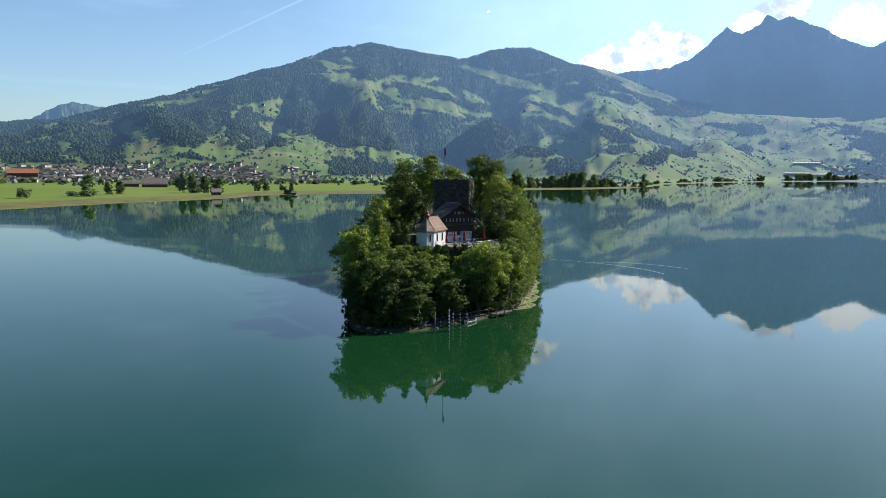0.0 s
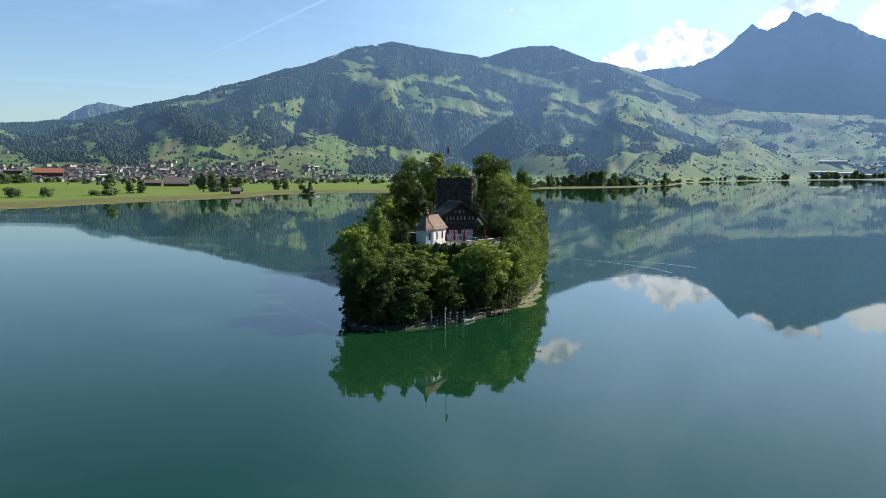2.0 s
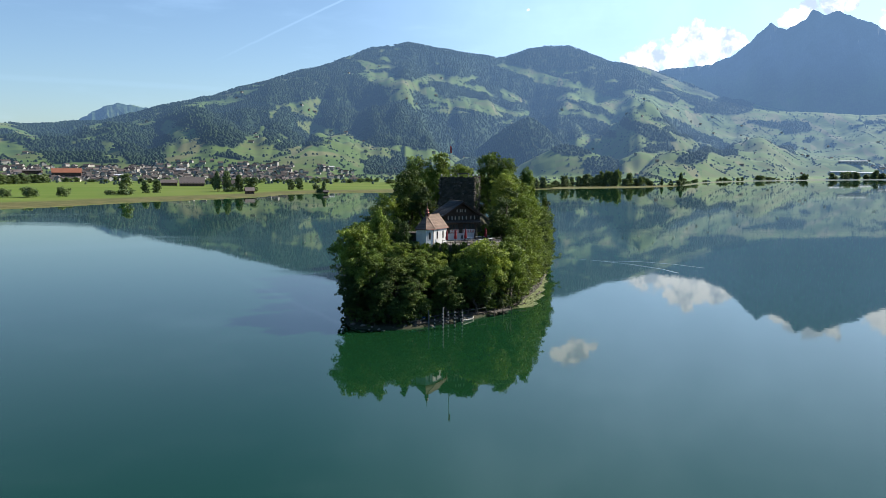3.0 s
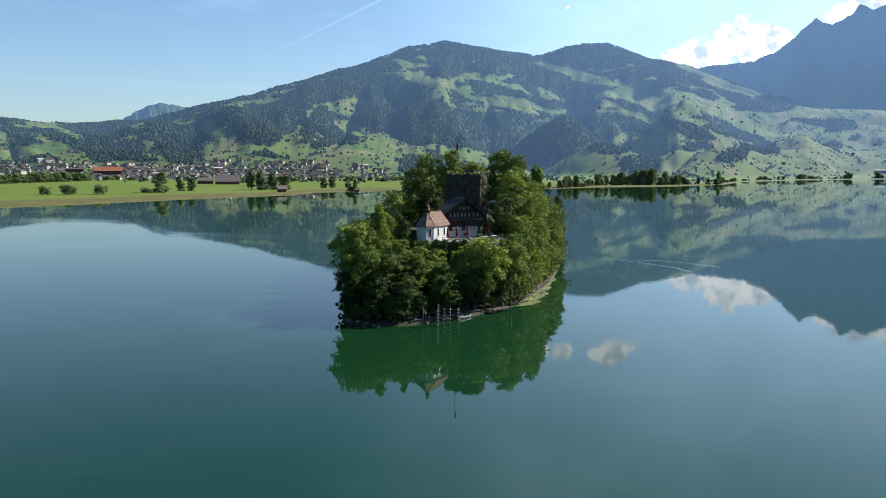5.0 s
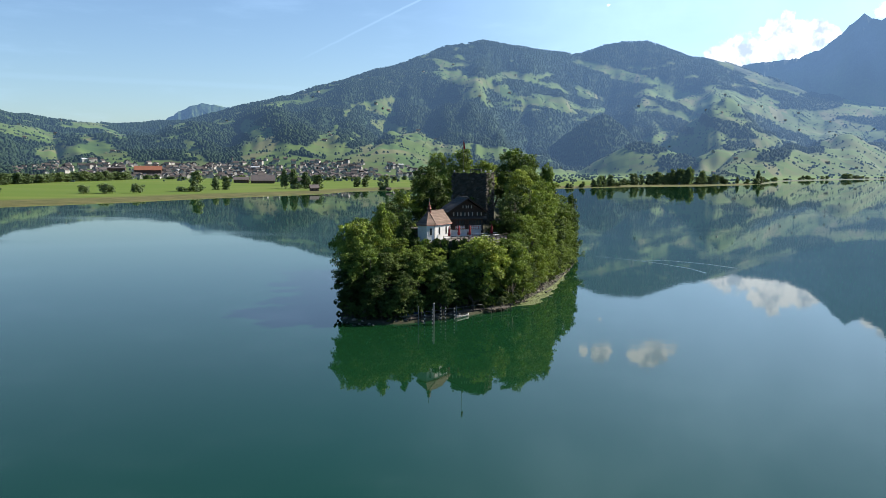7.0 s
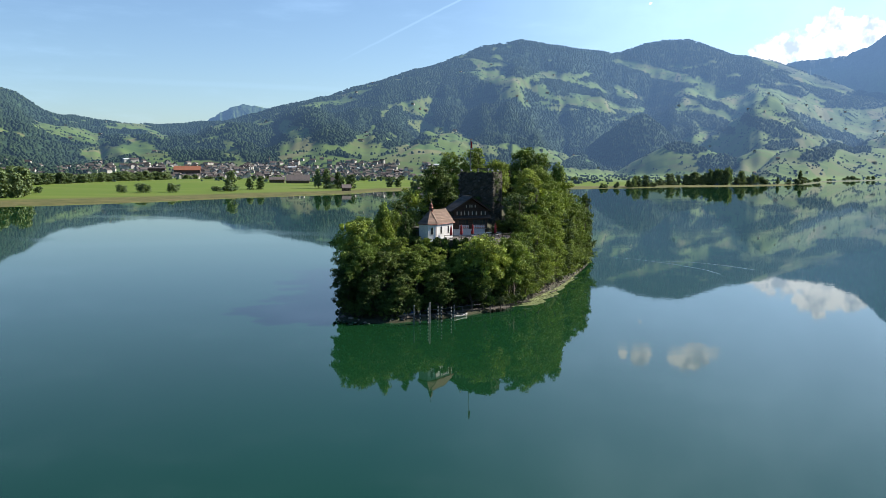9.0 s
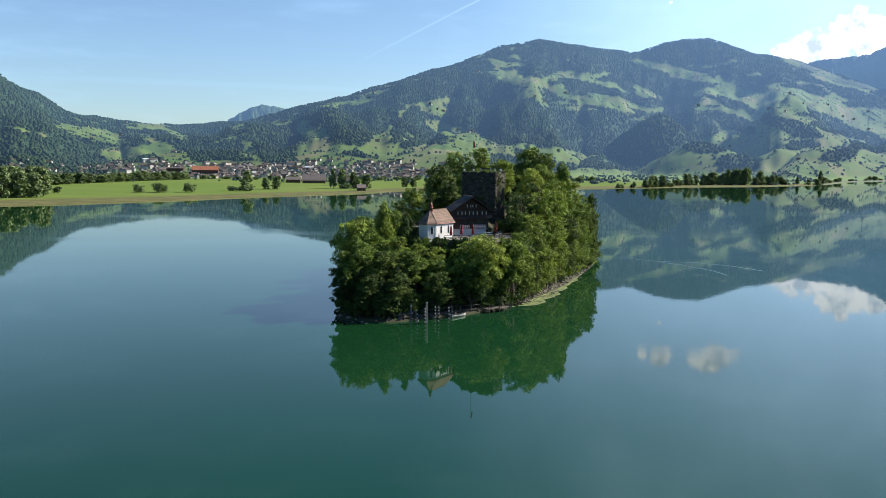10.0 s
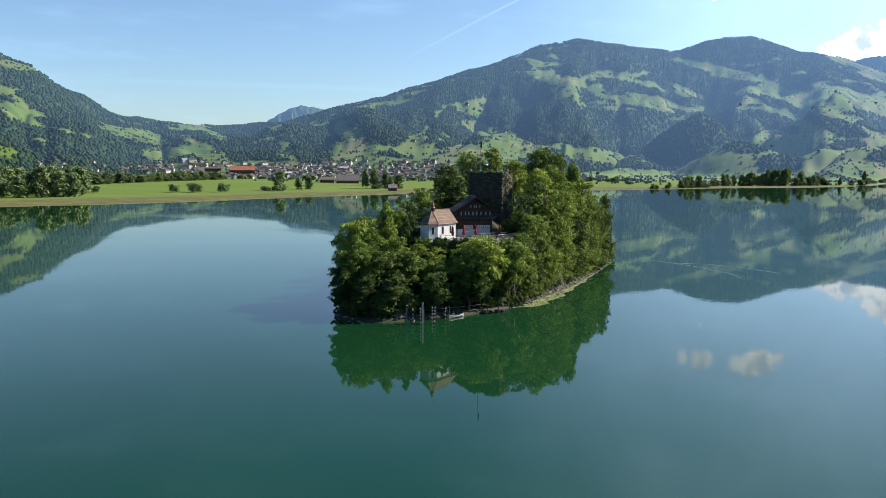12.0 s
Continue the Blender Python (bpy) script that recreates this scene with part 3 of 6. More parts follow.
def woodland(x, y, z, u):
    """1 where the slope is wooded."""
    a, r = bearing(x, y)
    e = np.degrees(np.arctan2(z - 31, r))
    wob_a, wob_e = 1.2 * fbm(x / 120, y / 120, 4), 0.5 * fbm(x / 100 + 9, y / 100, 4)
    patch = fbm(x / 150, y / 150, 4) * 2.4 + fbm(x / 42, y / 42, 3) * 1.3
    open_land = np.full_like(x, -0.4)
    for ma, me, ra, re, lean in MEADOWS_WEST + MEADOWS_MIDDLE + MEADOWS_EAST + MEADOWS_NEAR:
        da, de = a + wob_a - ma, e + wob_e - me
        de = de - lean * da
        open_land = np.maximum(open_land, 1.8 - (da / ra) ** 2 - (de / re) ** 2)
    # the eastern slope is pasture with woods in it
    streak = fbm((a + 2.0 * e) / 2.2 + 7, (e - 0.1 * a) / 0.55, 4)
    zone = smooth(a, 1.0, 5.0) * smooth(e, 6.2, 5.0) * smooth(a, 30, 24)
    open_land = np.maximum(open_land, zone * (0.74 + streak * 2.2) - 0.4 * (1 - zone))
    glades = smooth(e, 0.2, 1.0) * smooth(e, 7.6, 5.8) * 0.7 * smooth(a, -8, -2)
    open_land = np.maximum(open_land, glades * (streak * 6.0 - 0.3))
    open_land = np.maximum(open_land, 1.4 - smooth(u, 0.0, np.where((a > -37) & (a < -11), 0.24, 0.10)) * 1.7)
    knoll = np.hypot((x - 178) / 205, (y - 2350) / 190)
    open_land = np.maximum(open_land, 1.6 - 1.2 * knoll ** 2)
    w_ = 0.34 - open_land + patch * (0.6 - 0.25 * smooth(a, 0, 4))
    for ma, me, ra, re, lean in WOODS_EAST + WOODS:
        da, de = a + wob_a - ma, e + wob_e - me
        de = de - lean * da
        w_ = np.maximum(w_, 1.2 - (da / ra) ** 2 - (de / re) ** 2 + 0.3 * patch)
    hill = np.hypot(np.where(x < 92, (x - 92) / 265, (x - 92) / 135), (y - 2890) / 260)
    cap = np.hypot((x - 205) / 58, (y - 2352) / 62)
    w_ = np.maximum(w_, np.maximum(1.3 - hill ** 2 - 2.0 * (knoll < 0.9), 1.1 - cap ** 2))
    return np.where(u < 0.01, np.where(knoll < 1, smooth(1.1 - cap ** 2, -0.05, 0.12), 0.0), smooth(w_, -0.05, 0.12))


def build_land(name, rr, mat, label, category):
    """One sheet of land between the distances rr, all the way round."""
    az = np.concatenate([np.arange(-180, -54, 3.0), np.arange(-54, 38, 0.105), np.arange(38, 180, 3.0)])
    A, R = np.meshgrid(np.radians(az), rr)
    x, y = MID[0] + R * np.sin(A), MID[1] + R * np.cos(A)
    z, u, inland = land_height(x, y)
    f = woodland(x, y, z, u)
    rows, cols = A.shape
    i, j = np.meshgrid(np.arange(rows - 1), np.arange(cols), indexing="ij")
    j2 = (j + 1) % cols
    faces = np.stack([i * cols + j, i * cols + j2, (i + 1) * cols + j2, (i + 1) * cols + j], -1).reshape(-1, 4)
    me = mesh_of(name, np.stack([x, y, z], -1).reshape(-1, 3), faces[:, ::-1], mat, True)
    me.polygons.foreach_set("use_smooth", (R[:-1].ravel() < 4330))
    bt = curve(BACK, 1, np.degrees(A))
    rock = np.where((R > 4200) & (bt > 5) & (np.degrees(A) > 10), smooth(z, 430, 640), 0) * (0.75 + 0.5 * fbm(x / 90, y / 90, 3))
    f = np.where((R > 4250) & (np.degrees(A) > 10), np.clip(0.75 + 2.2 * fbm(x / 130, y / 130, 5), 0.05, 1), f)
    reed = np.where((inland > -1) & (inland < 400), 1 - smooth(inland + 34 * fbm(x / 60, y / 60, 3), 70, 115), 0)
    for key, value in (("forest", f), ("rock", np.clip(rock, 0, 1)), ("reed", reed)):
        at = me.attributes.new(key, "FLOAT", "POINT")
        at.data.foreach_set("value", value.astype(np.float32).ravel())
    tagged(new(name, me), label, category, kind="structure")


build_land("ground", np.concatenate([[2, 60, 150, 300], np.arange(380, 1444, 11.2), [1450]]), LAND, "green valley floor with hay meadows and reedy shore", "ground")
# far slopes: the land goes on, with haze painted into its emission
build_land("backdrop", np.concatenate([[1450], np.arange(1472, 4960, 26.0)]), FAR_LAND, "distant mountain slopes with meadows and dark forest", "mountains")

# the lake: one sheet
ang = np.radians(np.arange(0, 360, 3.0))
lake_r = np.array([0.001, 40, 120, 300, 700, 1500, 3100])
lx = MID[0] + lake_r[:, None] * np.sin(ang)
ly = MID[1] + lake_r[:, None] * np.cos(ang)
n_a = len(ang)
lf = [(i * n_a + j, (i + 1) * n_a + j, (i + 1) * n_a + (j + 1) % n_a, i * n_a + (j + 1) % n_a) for i in range(len(lake_r) - 1) for j in range(n_a)]
lake = new("water", mesh_of("water", np.stack([lx, ly, 0 * lx], -1).reshape(-1, 3), [f[::-1] for f in lf], WATER))
tagged(lake, "calm green-blue lake water mirroring sky and hills", "lake", kind="structure")


# far woods: low crowns, many thousands, one sheet of stuff
def crowns(name, x, y, z, h, rad, mat, rng):
    """Small rough tree crowns: a tip and two uneven rings each."""
    n, k = len(x), 4
    t = rng.rand(n, 1) * 6.28 + np.arange(k) * 2 * np.pi / k
    v = np.zeros((n, 1 + 2 * k, 3))
    v[:, 0] = np.stack([x, y, z + h], -1)
    for ring, (lev, wide) in enumerate(((0.84, 0.62), (0.30, 1.0))):
        q = rad[:, None] * wide * (0.75 + 0.5 * rng.rand(n, k))
        s = slice(1 + ring * k, 1 + (ring + 1) * k)
        v[:, s, 0], v[:, s, 1] = x[:, None] + q * np.cos(t + ring * 0.6), y[:, None] + q * np.sin(t + ring * 0.6)
        v[:, s, 2] = z[:, None] + h[:, None] * (lev + 0.14 * (rng.rand(n, k) - 0.5)) - (ring == 1) * 1.0
    f = []
    for i in range(k):
        j = (i + 1) % k
        f += [(0, 1 + i, 1 + j), (1 + i, 1 + k + i, 1 + k + j), (1 + i, 1 + k + j, 1 + j)]
    f = np.array(f)
    faces = (f[None] + (np.arange(n) * (1 + 2 * k))[:, None, None]).reshape(-1, 3)
    return new(name, mesh_of(name, v.reshape(-1, 3), faces, mat, True))


rng = np.random.RandomState(3)
N = 400000
ca = rng.uniform(-53, 34, N)
cr = np.sqrt(rng.uniform(1250 ** 2, 4480 ** 2, N))
cx, cy = MID[0] + cr * np.sin(np.radians(ca)), MID[1] + cr * np.cos(np.radians(ca))
cz, cu, cin = land_height(cx, cy)
cw = woodland(cx, cy, cz, cu)
hedge = (np.abs(fbm(cx / 110 + 40, cy / 110, 3)) < 0.010) | (np.abs(fbm((ca + 1.5 * np.degrees(np.arctan2(cz - 31, cr))) / 1.5, cr / 160, 3)) < 0.008)
keep = (cin > 60) & (((cw > 0.55) & (rng.rand(N) < 0.55)) | ((cw < 0.5) & (hedge & (rng.rand(N) < 0.6) | (rng.rand(N) < np.where(cu < 0.04, 0.003, np.where(ca > 3, 0.009, 0.010)))))) & (cu < 1.04)
cx, cy, cz, cw = cx[keep], cy[keep], cz[keep], cw[keep]
ch = np.where(cw > 0.5, rng.uniform(4.2, 8.0, len(cx)), rng.uniform(2.4, 5.0, len(cx)))
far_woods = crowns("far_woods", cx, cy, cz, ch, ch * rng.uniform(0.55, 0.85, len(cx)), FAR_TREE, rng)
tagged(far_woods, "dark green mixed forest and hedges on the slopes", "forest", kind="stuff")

# ---- the island ----
OUTLINE = [(-17.6, 147.2), (-12.5, 144.6), (-7, 145.2), (-1, 149.5), (6, 157), (12.5, 166), (15.0, 173.5), (17.2, 184), (19.4, 194.5), (21.4, 206), (23.2, 220), (24.8, 233), (26.5, 247), (26.5, 262), (22, 277), (12, 289), (0, 294), (-14, 284), (-22, 262), (-25, 235), (-25.5, 205), (-23.6, 178), (-20.8, 159)]


def closed_spline(pts, step=8):
    out = []
    n = len(pts)
    for i in range(n):
        p0, p1, p2, p3 = (Vector(pts[(i + k) % n]) for k in (-1, 0, 1, 2))
        for s in range(step):
            t = s / step
            out.append(0.5 * ((2 * p1) + (p2 - p0) * t + (2 * p0 - 5 * p1 + 4 * p2 - p3) * t * t + (3 * p1 - p0 - 3 * p2 + p3) * t ** 3))
    return np.array([(p.x, p.y) for p in out])


RIM = closed_spline(OUTLINE)


def rim_distance(x, y):
    """Metres inside the island's outline; below nought outside it."""
    x, y = np.asarray(x, float), np.asarray(y, float)
    a, b = RIM, np.roll(RIM, -1, 0)
    d = np.full(x.shape, 1e9)
    inside = np.zeros(x.shape, bool)
    for (ax, ay), (bx, by) in zip(a, b):
        t = np.clip(((x - ax) * (bx - ax) + (y - ay) * (by - ay)) / ((bx - ax) ** 2 + (by - ay) ** 2), 0, 1)
        d = np.minimum(d, np.hypot(x - ax - t * (bx - ax), y - ay - t * (by - ay)))
        inside ^= ((ay > y) != (by > y)) & (x < (bx - ax) * (y - ay) / (by - ay + 1e-12) + ax)
    return np.where(inside, d, -d)


TERRACE_Z = 14.1


def island_height(x, y):
    x, y = np.asarray(x, float), np.asarray(y, float)
    d = rim_distance(x, y)
    z = np.where(d < 0, d * 0.5, 0.35 + 0.12 * d + 11.5 * smooth(d, 3, 19))
    z = z + smooth(d, 1, 6) * 1.4 * fbm(x / 9, y / 9, 4)
    z = z + 6.0 * np.exp(-(((x - 0) / 15) ** 2 + ((y - 212) / 26) ** 2)) - 7 * smooth(y, 245, 285) * smooth(d, 0, 12)
    # levelled court of chapel and inn
    flat = smooth(np.maximum(np.abs(x - 2.0) / 9.5, np.abs(y - 178.5) / 10.5), 1.2, 0.95) * smooth(d, 3, 9)
    return z * (1 - flat) + TERRACE_Z * flat


gx, gy = np.meshgrid(np.arange(-34, 39, 0.8), np.arange(134, 304, 0.8))
gz = island_height(gx, gy)
rows, cols = gx.shape
ii, jj = np.meshgrid(np.arange(rows - 1), np.arange(cols - 1), indexing="ij")
quads = np.stack([ii * cols + jj, ii * cols + jj + 1, (ii + 1) * cols + jj + 1, (ii + 1) * cols + jj], -1).reshape(-1, 4)
quads = quads[(gz.ravel()[quads].max(1) > -2.5)]
isle = new("island_ground", mesh_of("island_ground", np.stack([gx, gy, gz], -1).reshape(-1, 3), quads, ISLAND, True))
tagged(isle, "steep wooded rock island with earth and undergrowth", "island", kind="structure")


# ---- trees ----
def leaf_cloud(rng, blobs, count, size):
    """Leaves as small blades round a set of clumps; returns vertices and faces."""
    blobs = np.asarray(blobs, float)                    # x y z r
    wgt = blobs[:, 3] ** 2
    pick = rng.choice(len(blobs), count, p=wgt / wgt.sum())
    d = rng.normal(size=(count, 3))
    d /= np.linalg.norm(d, axis=1)[:, None]
    d[:, 2] = np.where(rng.rand(count) < 0.55, np.abs(d[:, 2]), d[:, 2])
    rad = blobs[pick, 3] * (0.45 + 0.75 * rng.rand(count) ** 0.7)
    c = blobs[pick, :3] + d * rad[:, None] * (1, 1, 0.85)
    nrm = d * 0.66 + rng.normal(size=(count, 3)) * 0.5 + (0, 0, 0.32)
    nrm /= np.linalg.norm(nrm, axis=1)[:, None]
    t = np.cross(nrm, rng.normal(size=(count, 3)))
    t /= np.linalg.norm(t, axis=1)[:, None]
    b = np.cross(nrm, t)
    s = size * (0.6 + 0.8 * rng.rand(count))[:, None]
    v = np.stack([c - t * s, c + t * s * 0.5 - b * s * 0.62, c + t * s * 0.5 + b * s * 0.62], 1)
    return v.reshape(-1, 3), np.arange(count * 3).reshape(-1, 3)


def clump_set(rng, form, n, aspect, puff=1.0):
    """Clumps of a crown of unit radius and height: broad, tall or bush."""
    lobes = []
    many = {"tall": 15, "high": 17}.get(form, 12)
    for i in range(many):
        h = (i + rng.rand()) / many
        if form == "broad":
            lo, w_, r = 0.30, math.sin(math.pi * min(1, 0.22 + 0.74 * h)) ** 0.7 * 0.68, rng.uniform(0.27, 0.42)
        elif form == "tall":
            lo, w_, r = 0.20, (1.0 - h) ** 0.8 * 0.62, rng.uniform(0.28, 0.42) * (1.1 - 0.4 * h)
        elif form == "high":
            lo, w_, r = 0.10, math.sin(math.pi * min(1, 0.30 + 0.66 * h)) ** 0.6 * 0.60, rng.uniform(0.34, 0.62)
        elif form == "full":
            lo, w_, r = 0.03, math.sin(math.pi * min(1, 0.25 + 0.70 * h)) ** 0.7 * 0.62, rng.uniform(0.32, 0.48)
        else:
            lo, w_, r = 0.12, 0.6 * math.sqrt(max(0.05, 1 - h * h)), rng.uniform(0.28, 0.42)
        a = i * 2.4 + rng.uniform(-0.5, 0.5)
        q = rng.uniform(0.55, 1.0)
        lobes.append((w_ * q * math.cos(a), w_ * q * math.sin(a), lo + (0.90 - lo) * h, r))
    lobes.append((0, 0, 0.62, 0.5))
    out = []
    weight = np.array([l[3] ** 2 for l in lobes])
    for i in rng.choice(len(lobes), n, p=weight / weight.sum()):
        lx0, ly0, lz0, r = lobes[i]
        d = rng.normal(size=3)
        d /= np.linalg.norm(d)
        if rng.rand() < 0.6:
            d[2] = abs(d[2])
        k = r * (rng.uniform(0.62, 1.08) if rng.rand() < 0.86 else rng.uniform(1.05, 1.4))
        out.append((lx0 + d[0] * k, ly0 + d[1] * k, min(0.97, lz0 + d[2] * k * aspect), puff * rng.uniform(0.07, 0.17)))
    out.append((0, 0, 0.93, 0.08))
    return out


def grow_tree(form, seed, radius, height, leaves, mat, clumps=260, label="tall broad-leaved tree with a dense green crown", leaf=0.195, group="woodland of the island", puff=1.0):
    """A tree: tapered trunk, limbs up into the crown, and a crown of leaves in uneven clumps."""
    rng = np.random.RandomState(seed)
    root = thing("bush" if form == "bush" else "tree", label, "bush" if form == "bush" else "tree", group)
    sets = np.array(clump_set(rng, form, clumps, radius / height, puff)) * (radius, radius, height, radius)
    v, f = leaf_cloud(rng, sets, leaves, leaf)
    crown = new("crown", mesh_of("crown", v, f, mat))
    crown.parent = root
    bm = bmesh.new()
    r0 = 0.02 * height + 0.04
    pts = [Vector((0, 0, -1.2))]
    for k in range(1, 6):
        pts.append(Vector((rng.normal() * 0.03 * height, rng.normal() * 0.03 * height, height * 0.82 * k / 5)))
    for k in range(5):
        tube(bm, pts[k], pts[k + 1], r0 * (1 - 0.17 * k), r0 * (1 - 0.17 * (k + 1)), 7, False)
    for c in sets[rng.choice(len(sets), 9, replace=False)]:
        k = min(4, max(1, int(5 * c[2] / height * 0.6)))
        mid = pts[k].lerp(Vector(c[:3]), 0.5) + Vector((0, 0, -0.04 * height))
        tube(bm, pts[k], mid, r0 * 0.4, r0 * 0.25, 5, False)
        tube(bm, mid, c[:3], r0 * 0.25, r0 * 0.08, 5, False)
    part("trunk", bm, BARK, root, smooth=True)
    return root


FORMS = {}
for key, form, seed, mat in (("b1", "broad", 11, LEAF), ("b2", "broad", 12, LEAF), ("b3", "broad", 13, LEAF_DARK_SHADED), ("b4", "broad", 14, LEAF), ("t1", "tall", 21, LEAF), ("t2", "tall", 22, LEAF_DARK_SHADED)):
    FORMS[key] = grow_tree(form, seed, 5.0, 15.0, 13600, mat)
FORMS["u1"] = grow_tree("bush", 31, 2.4, 3.4, 1700, LEAF_DARK_SHADED, 60, "dense green shrub on the island bank", 0.22)
FORMS["u2"] = grow_tree("bush", 32, 2.4, 3.4, 1700, LEAF, 60, "leafy green shrub on the island bank", 0.22)
FORMS["w1"] = grow_tree("bush", 33, 2.4, 3.4, 1700, LEAF_GREY, 60, "grey-green willow shrub by the stony shore", 0.18)
for key, seed, mat in (("h1", 51, LEAF), ("h2", 52, LEAF), ("h3", 53, LEAF_DARK_SHADED), ("h4", 54, LEAF)):
    FORMS[key] = grow_tree("high", seed, 5.0, 24.0, 19000, mat, 420)
SIZE = {"h": (5.0, 24.0), "b": (5.0, 15.0), "t": (5.0, 15.0), "u": (2.4, 3.4), "w": (2.4, 3.4)}
used = set()


def ground_level(x, y):
    return float(island_height(np.array([x]), np.array([y]))[0])


def plant(key, x, y, top, radius, turn=None, sink=0.0):
    """Stands a tree of that form on the island's ground, its tip at height top."""
    zg = float(island_height(np.array([x]), np.array([y]))[0]) - sink
    if key[0] == "b" and (top - zg) / radius > 3.6:
        key = "h" + key[1]
    r0, h0 = SIZE[key[0]]
    m = pose(x, y, zg, 0, 0, random.uniform(0, 360) if turn is None else turn)
    sc = Matrix.Diagonal((radius / r0, radius / r0, (top - zg) / h0, 1))
    if key in used:
        ob = copy_thing(FORMS[key], m)
    else:
        ob = FORMS[key]
        used.add(key)
    ob.matrix_basis = m @ sc
    return ob


# bank in front: x, y, tip height, spread
FRONT = [("b1", -19.8, 161, 19.4, 5.3), ("b3", -17.9, 152.5, 12.5, 4.0), ("b2", -14.5, 152, 14.8, 5.0), ("b3", -9.5, 154, 13.0, 4.8), ("b4", -4.6, 157, 12.8, 4.4), ("b1", 0.0, 159.5, 11.2, 3.6),
         ("b2", 9.0, 163.5, 16.0, 5.8), ("b4", 5.2, 162, 12.8, 4.0), ("b1", 14.0, 170, 15.2, 4.8), ("b2", -16, 160, 17.0, 5.0), ("b4", -10, 160, 15.4, 4.4)]
# low b3 trees: dark leaves put the bank's shade into the colour
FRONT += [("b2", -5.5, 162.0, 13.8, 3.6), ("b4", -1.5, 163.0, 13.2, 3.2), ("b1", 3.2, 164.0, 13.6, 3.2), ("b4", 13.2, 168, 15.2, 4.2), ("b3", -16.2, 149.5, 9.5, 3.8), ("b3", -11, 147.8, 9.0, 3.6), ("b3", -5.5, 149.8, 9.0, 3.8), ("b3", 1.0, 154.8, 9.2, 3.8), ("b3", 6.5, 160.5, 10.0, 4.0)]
WEST = [("t1", -15.7, 170, 22.9, 3.8), ("b2", -19.5, 166, 19.4, 4.8), ("b4", -20, 176, 18.6, 4.8), ("t2", -9.2, 165.5, 20.0, 2.6), ("b1", -17.5, 183, 20.5, 5.0), ("b3", -20.5, 194, 22, 5.2), ("b2", -19.5, 206, 24.5, 5.4),
        ("b3", -14.0, 213, 30.8, 6.4), ("b3", -10.0, 206, 26.0, 4.4), ("b1", -17, 222, 29.5, 6.0), ("t2", -12.0, 176, 20.0, 3.2), ("t2", -9.0, 170, 18.9, 2.5)]
BEHIND = [("b2", -14.7, 234.7, 34.8, 5.8), ("b4", -8.0, 236.4, 35.6, 6.2), ("b1", -2.0, 242, 33.0, 6.0), ("b1", 8.4, 233.5, 36.8, 6.2), ("b2", 12.8, 231.0, 34.4, 5.0), ("b3", 1.0, 252, 31, 6.0), ("b2", 10, 255, 30, 6.2), ("b1", 18, 250, 28, 6.0), ("b3", 5, 269, 25, 6.2),
          ("b4", -10, 257, 30, 6.2), ("b2", 15, 272, 21, 6.0), ("b1", -16, 250, 28, 6.0), ("b3", -5, 276, 22, 6), ("b4", 20.5, 264, 21, 5.0)]
EAST = [("b3", 11.6, 186.0, 24.8, 4.0), ("b2", 12.5, 206, 30.0, 4.8), ("b3", 14.0, 199, 27.0, 4.6), ("b3", 12.0, 191, 24.0, 4.2), ("b4", 15.6, 195, 24.5, 4.6), ("t1", 18.9, 224.0, 32.4, 4.8), ("b1", 17.4, 215, 28.5, 4.6), ("b2", 18.4, 206, 24.5, 4.4), ("b4", 15.6, 184.5, 20.0, 4.2)]
EAST_BANK = [("b1", 17.4, 187, 16.0, 4.0), ("b2", 19.2, 198, 18.0, 4.2), ("b3", 20.8, 211, 19.5, 4.4), ("b1", 22.4, 224, 20.5, 4.6), ("b4", 23.6, 236, 20.5, 4.8), ("t2", 25.4, 249, 22.8, 4.4), ("b4", 14.2, 177, 16.2, 3.9), ("b3", 15.6, 180.5, 12.5, 3.4), ("b2", 13.0, 221, 31.0, 5.2), ("b1", 18.9, 191, 11.0, 3.3), ("b4", 20.4, 204, 13.0, 3.5), ("b2", 22.0, 217.5, 14.5, 3.7), ("b1", 23.6, 230, 15.5, 3.9), ("b4", 15.8, 176, 9.5, 3.0)]
for row in FRONT + WEST + BEHIND + EAST + EAST_BANK:
    plant(*row)

# shrubs along the water's edge and on the bank
rs = random.Random(5)
for i in range(0, len(RIM), 2):
    px, py = RIM[i]
    cxm, cym = 0.0, 215.0
    dl = math.hypot(cxm - px, cym - py)
    for inset, s in ((1.9, 1.0), (5.5, 1.3)):
        k = (inset - (1.5 if px > 12 and inset < 3 else 0) + rs.uniform(-0.8, 1.2)) / dl
        x, y = px + (cxm - px) * k, py + (cym - py) * k
        if py < 166 and px > -3 and inset < 3:
            k = (4.2 + rs.uniform(-0.4, 0.8)) / dl
            x, y = px + (cxm - px) * k, py + (cym - py) * k
        if rs.random() < 0.8 and py < 275:
            zg = float(island_height(np.array([x]), np.array([y]))[0])
            key = "w1" if (px > 17 and 172 < py < 205 and inset < 3) else rs.choice(("u1", "u2"))
            # front shrubs all take the dark leaf, shade painted as leaf colour
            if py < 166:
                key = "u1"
            plant(key, x, y, zg + s * rs.uniform(2.2, 4.0), s * rs.uniform(1.7, 2.7), rs.uniform(0, 360))
for i in range(36, 92):
    px, py = RIM[i]
    dl = math.hypot(px, 215.0 - py)
    k = rs.uniform(0.2, 1.6) / dl
    x, y = px - px * k, py + (215.0 - py) * k
    plant("w1" if (py < 200 and rs.random() < 0.6) else rs.choice(("u1", "u2")), x, y, ground_level(x, y) + rs.uniform(1.2, 2.6), rs.uniform(1.1, 1.9), rs.uniform(0, 360))
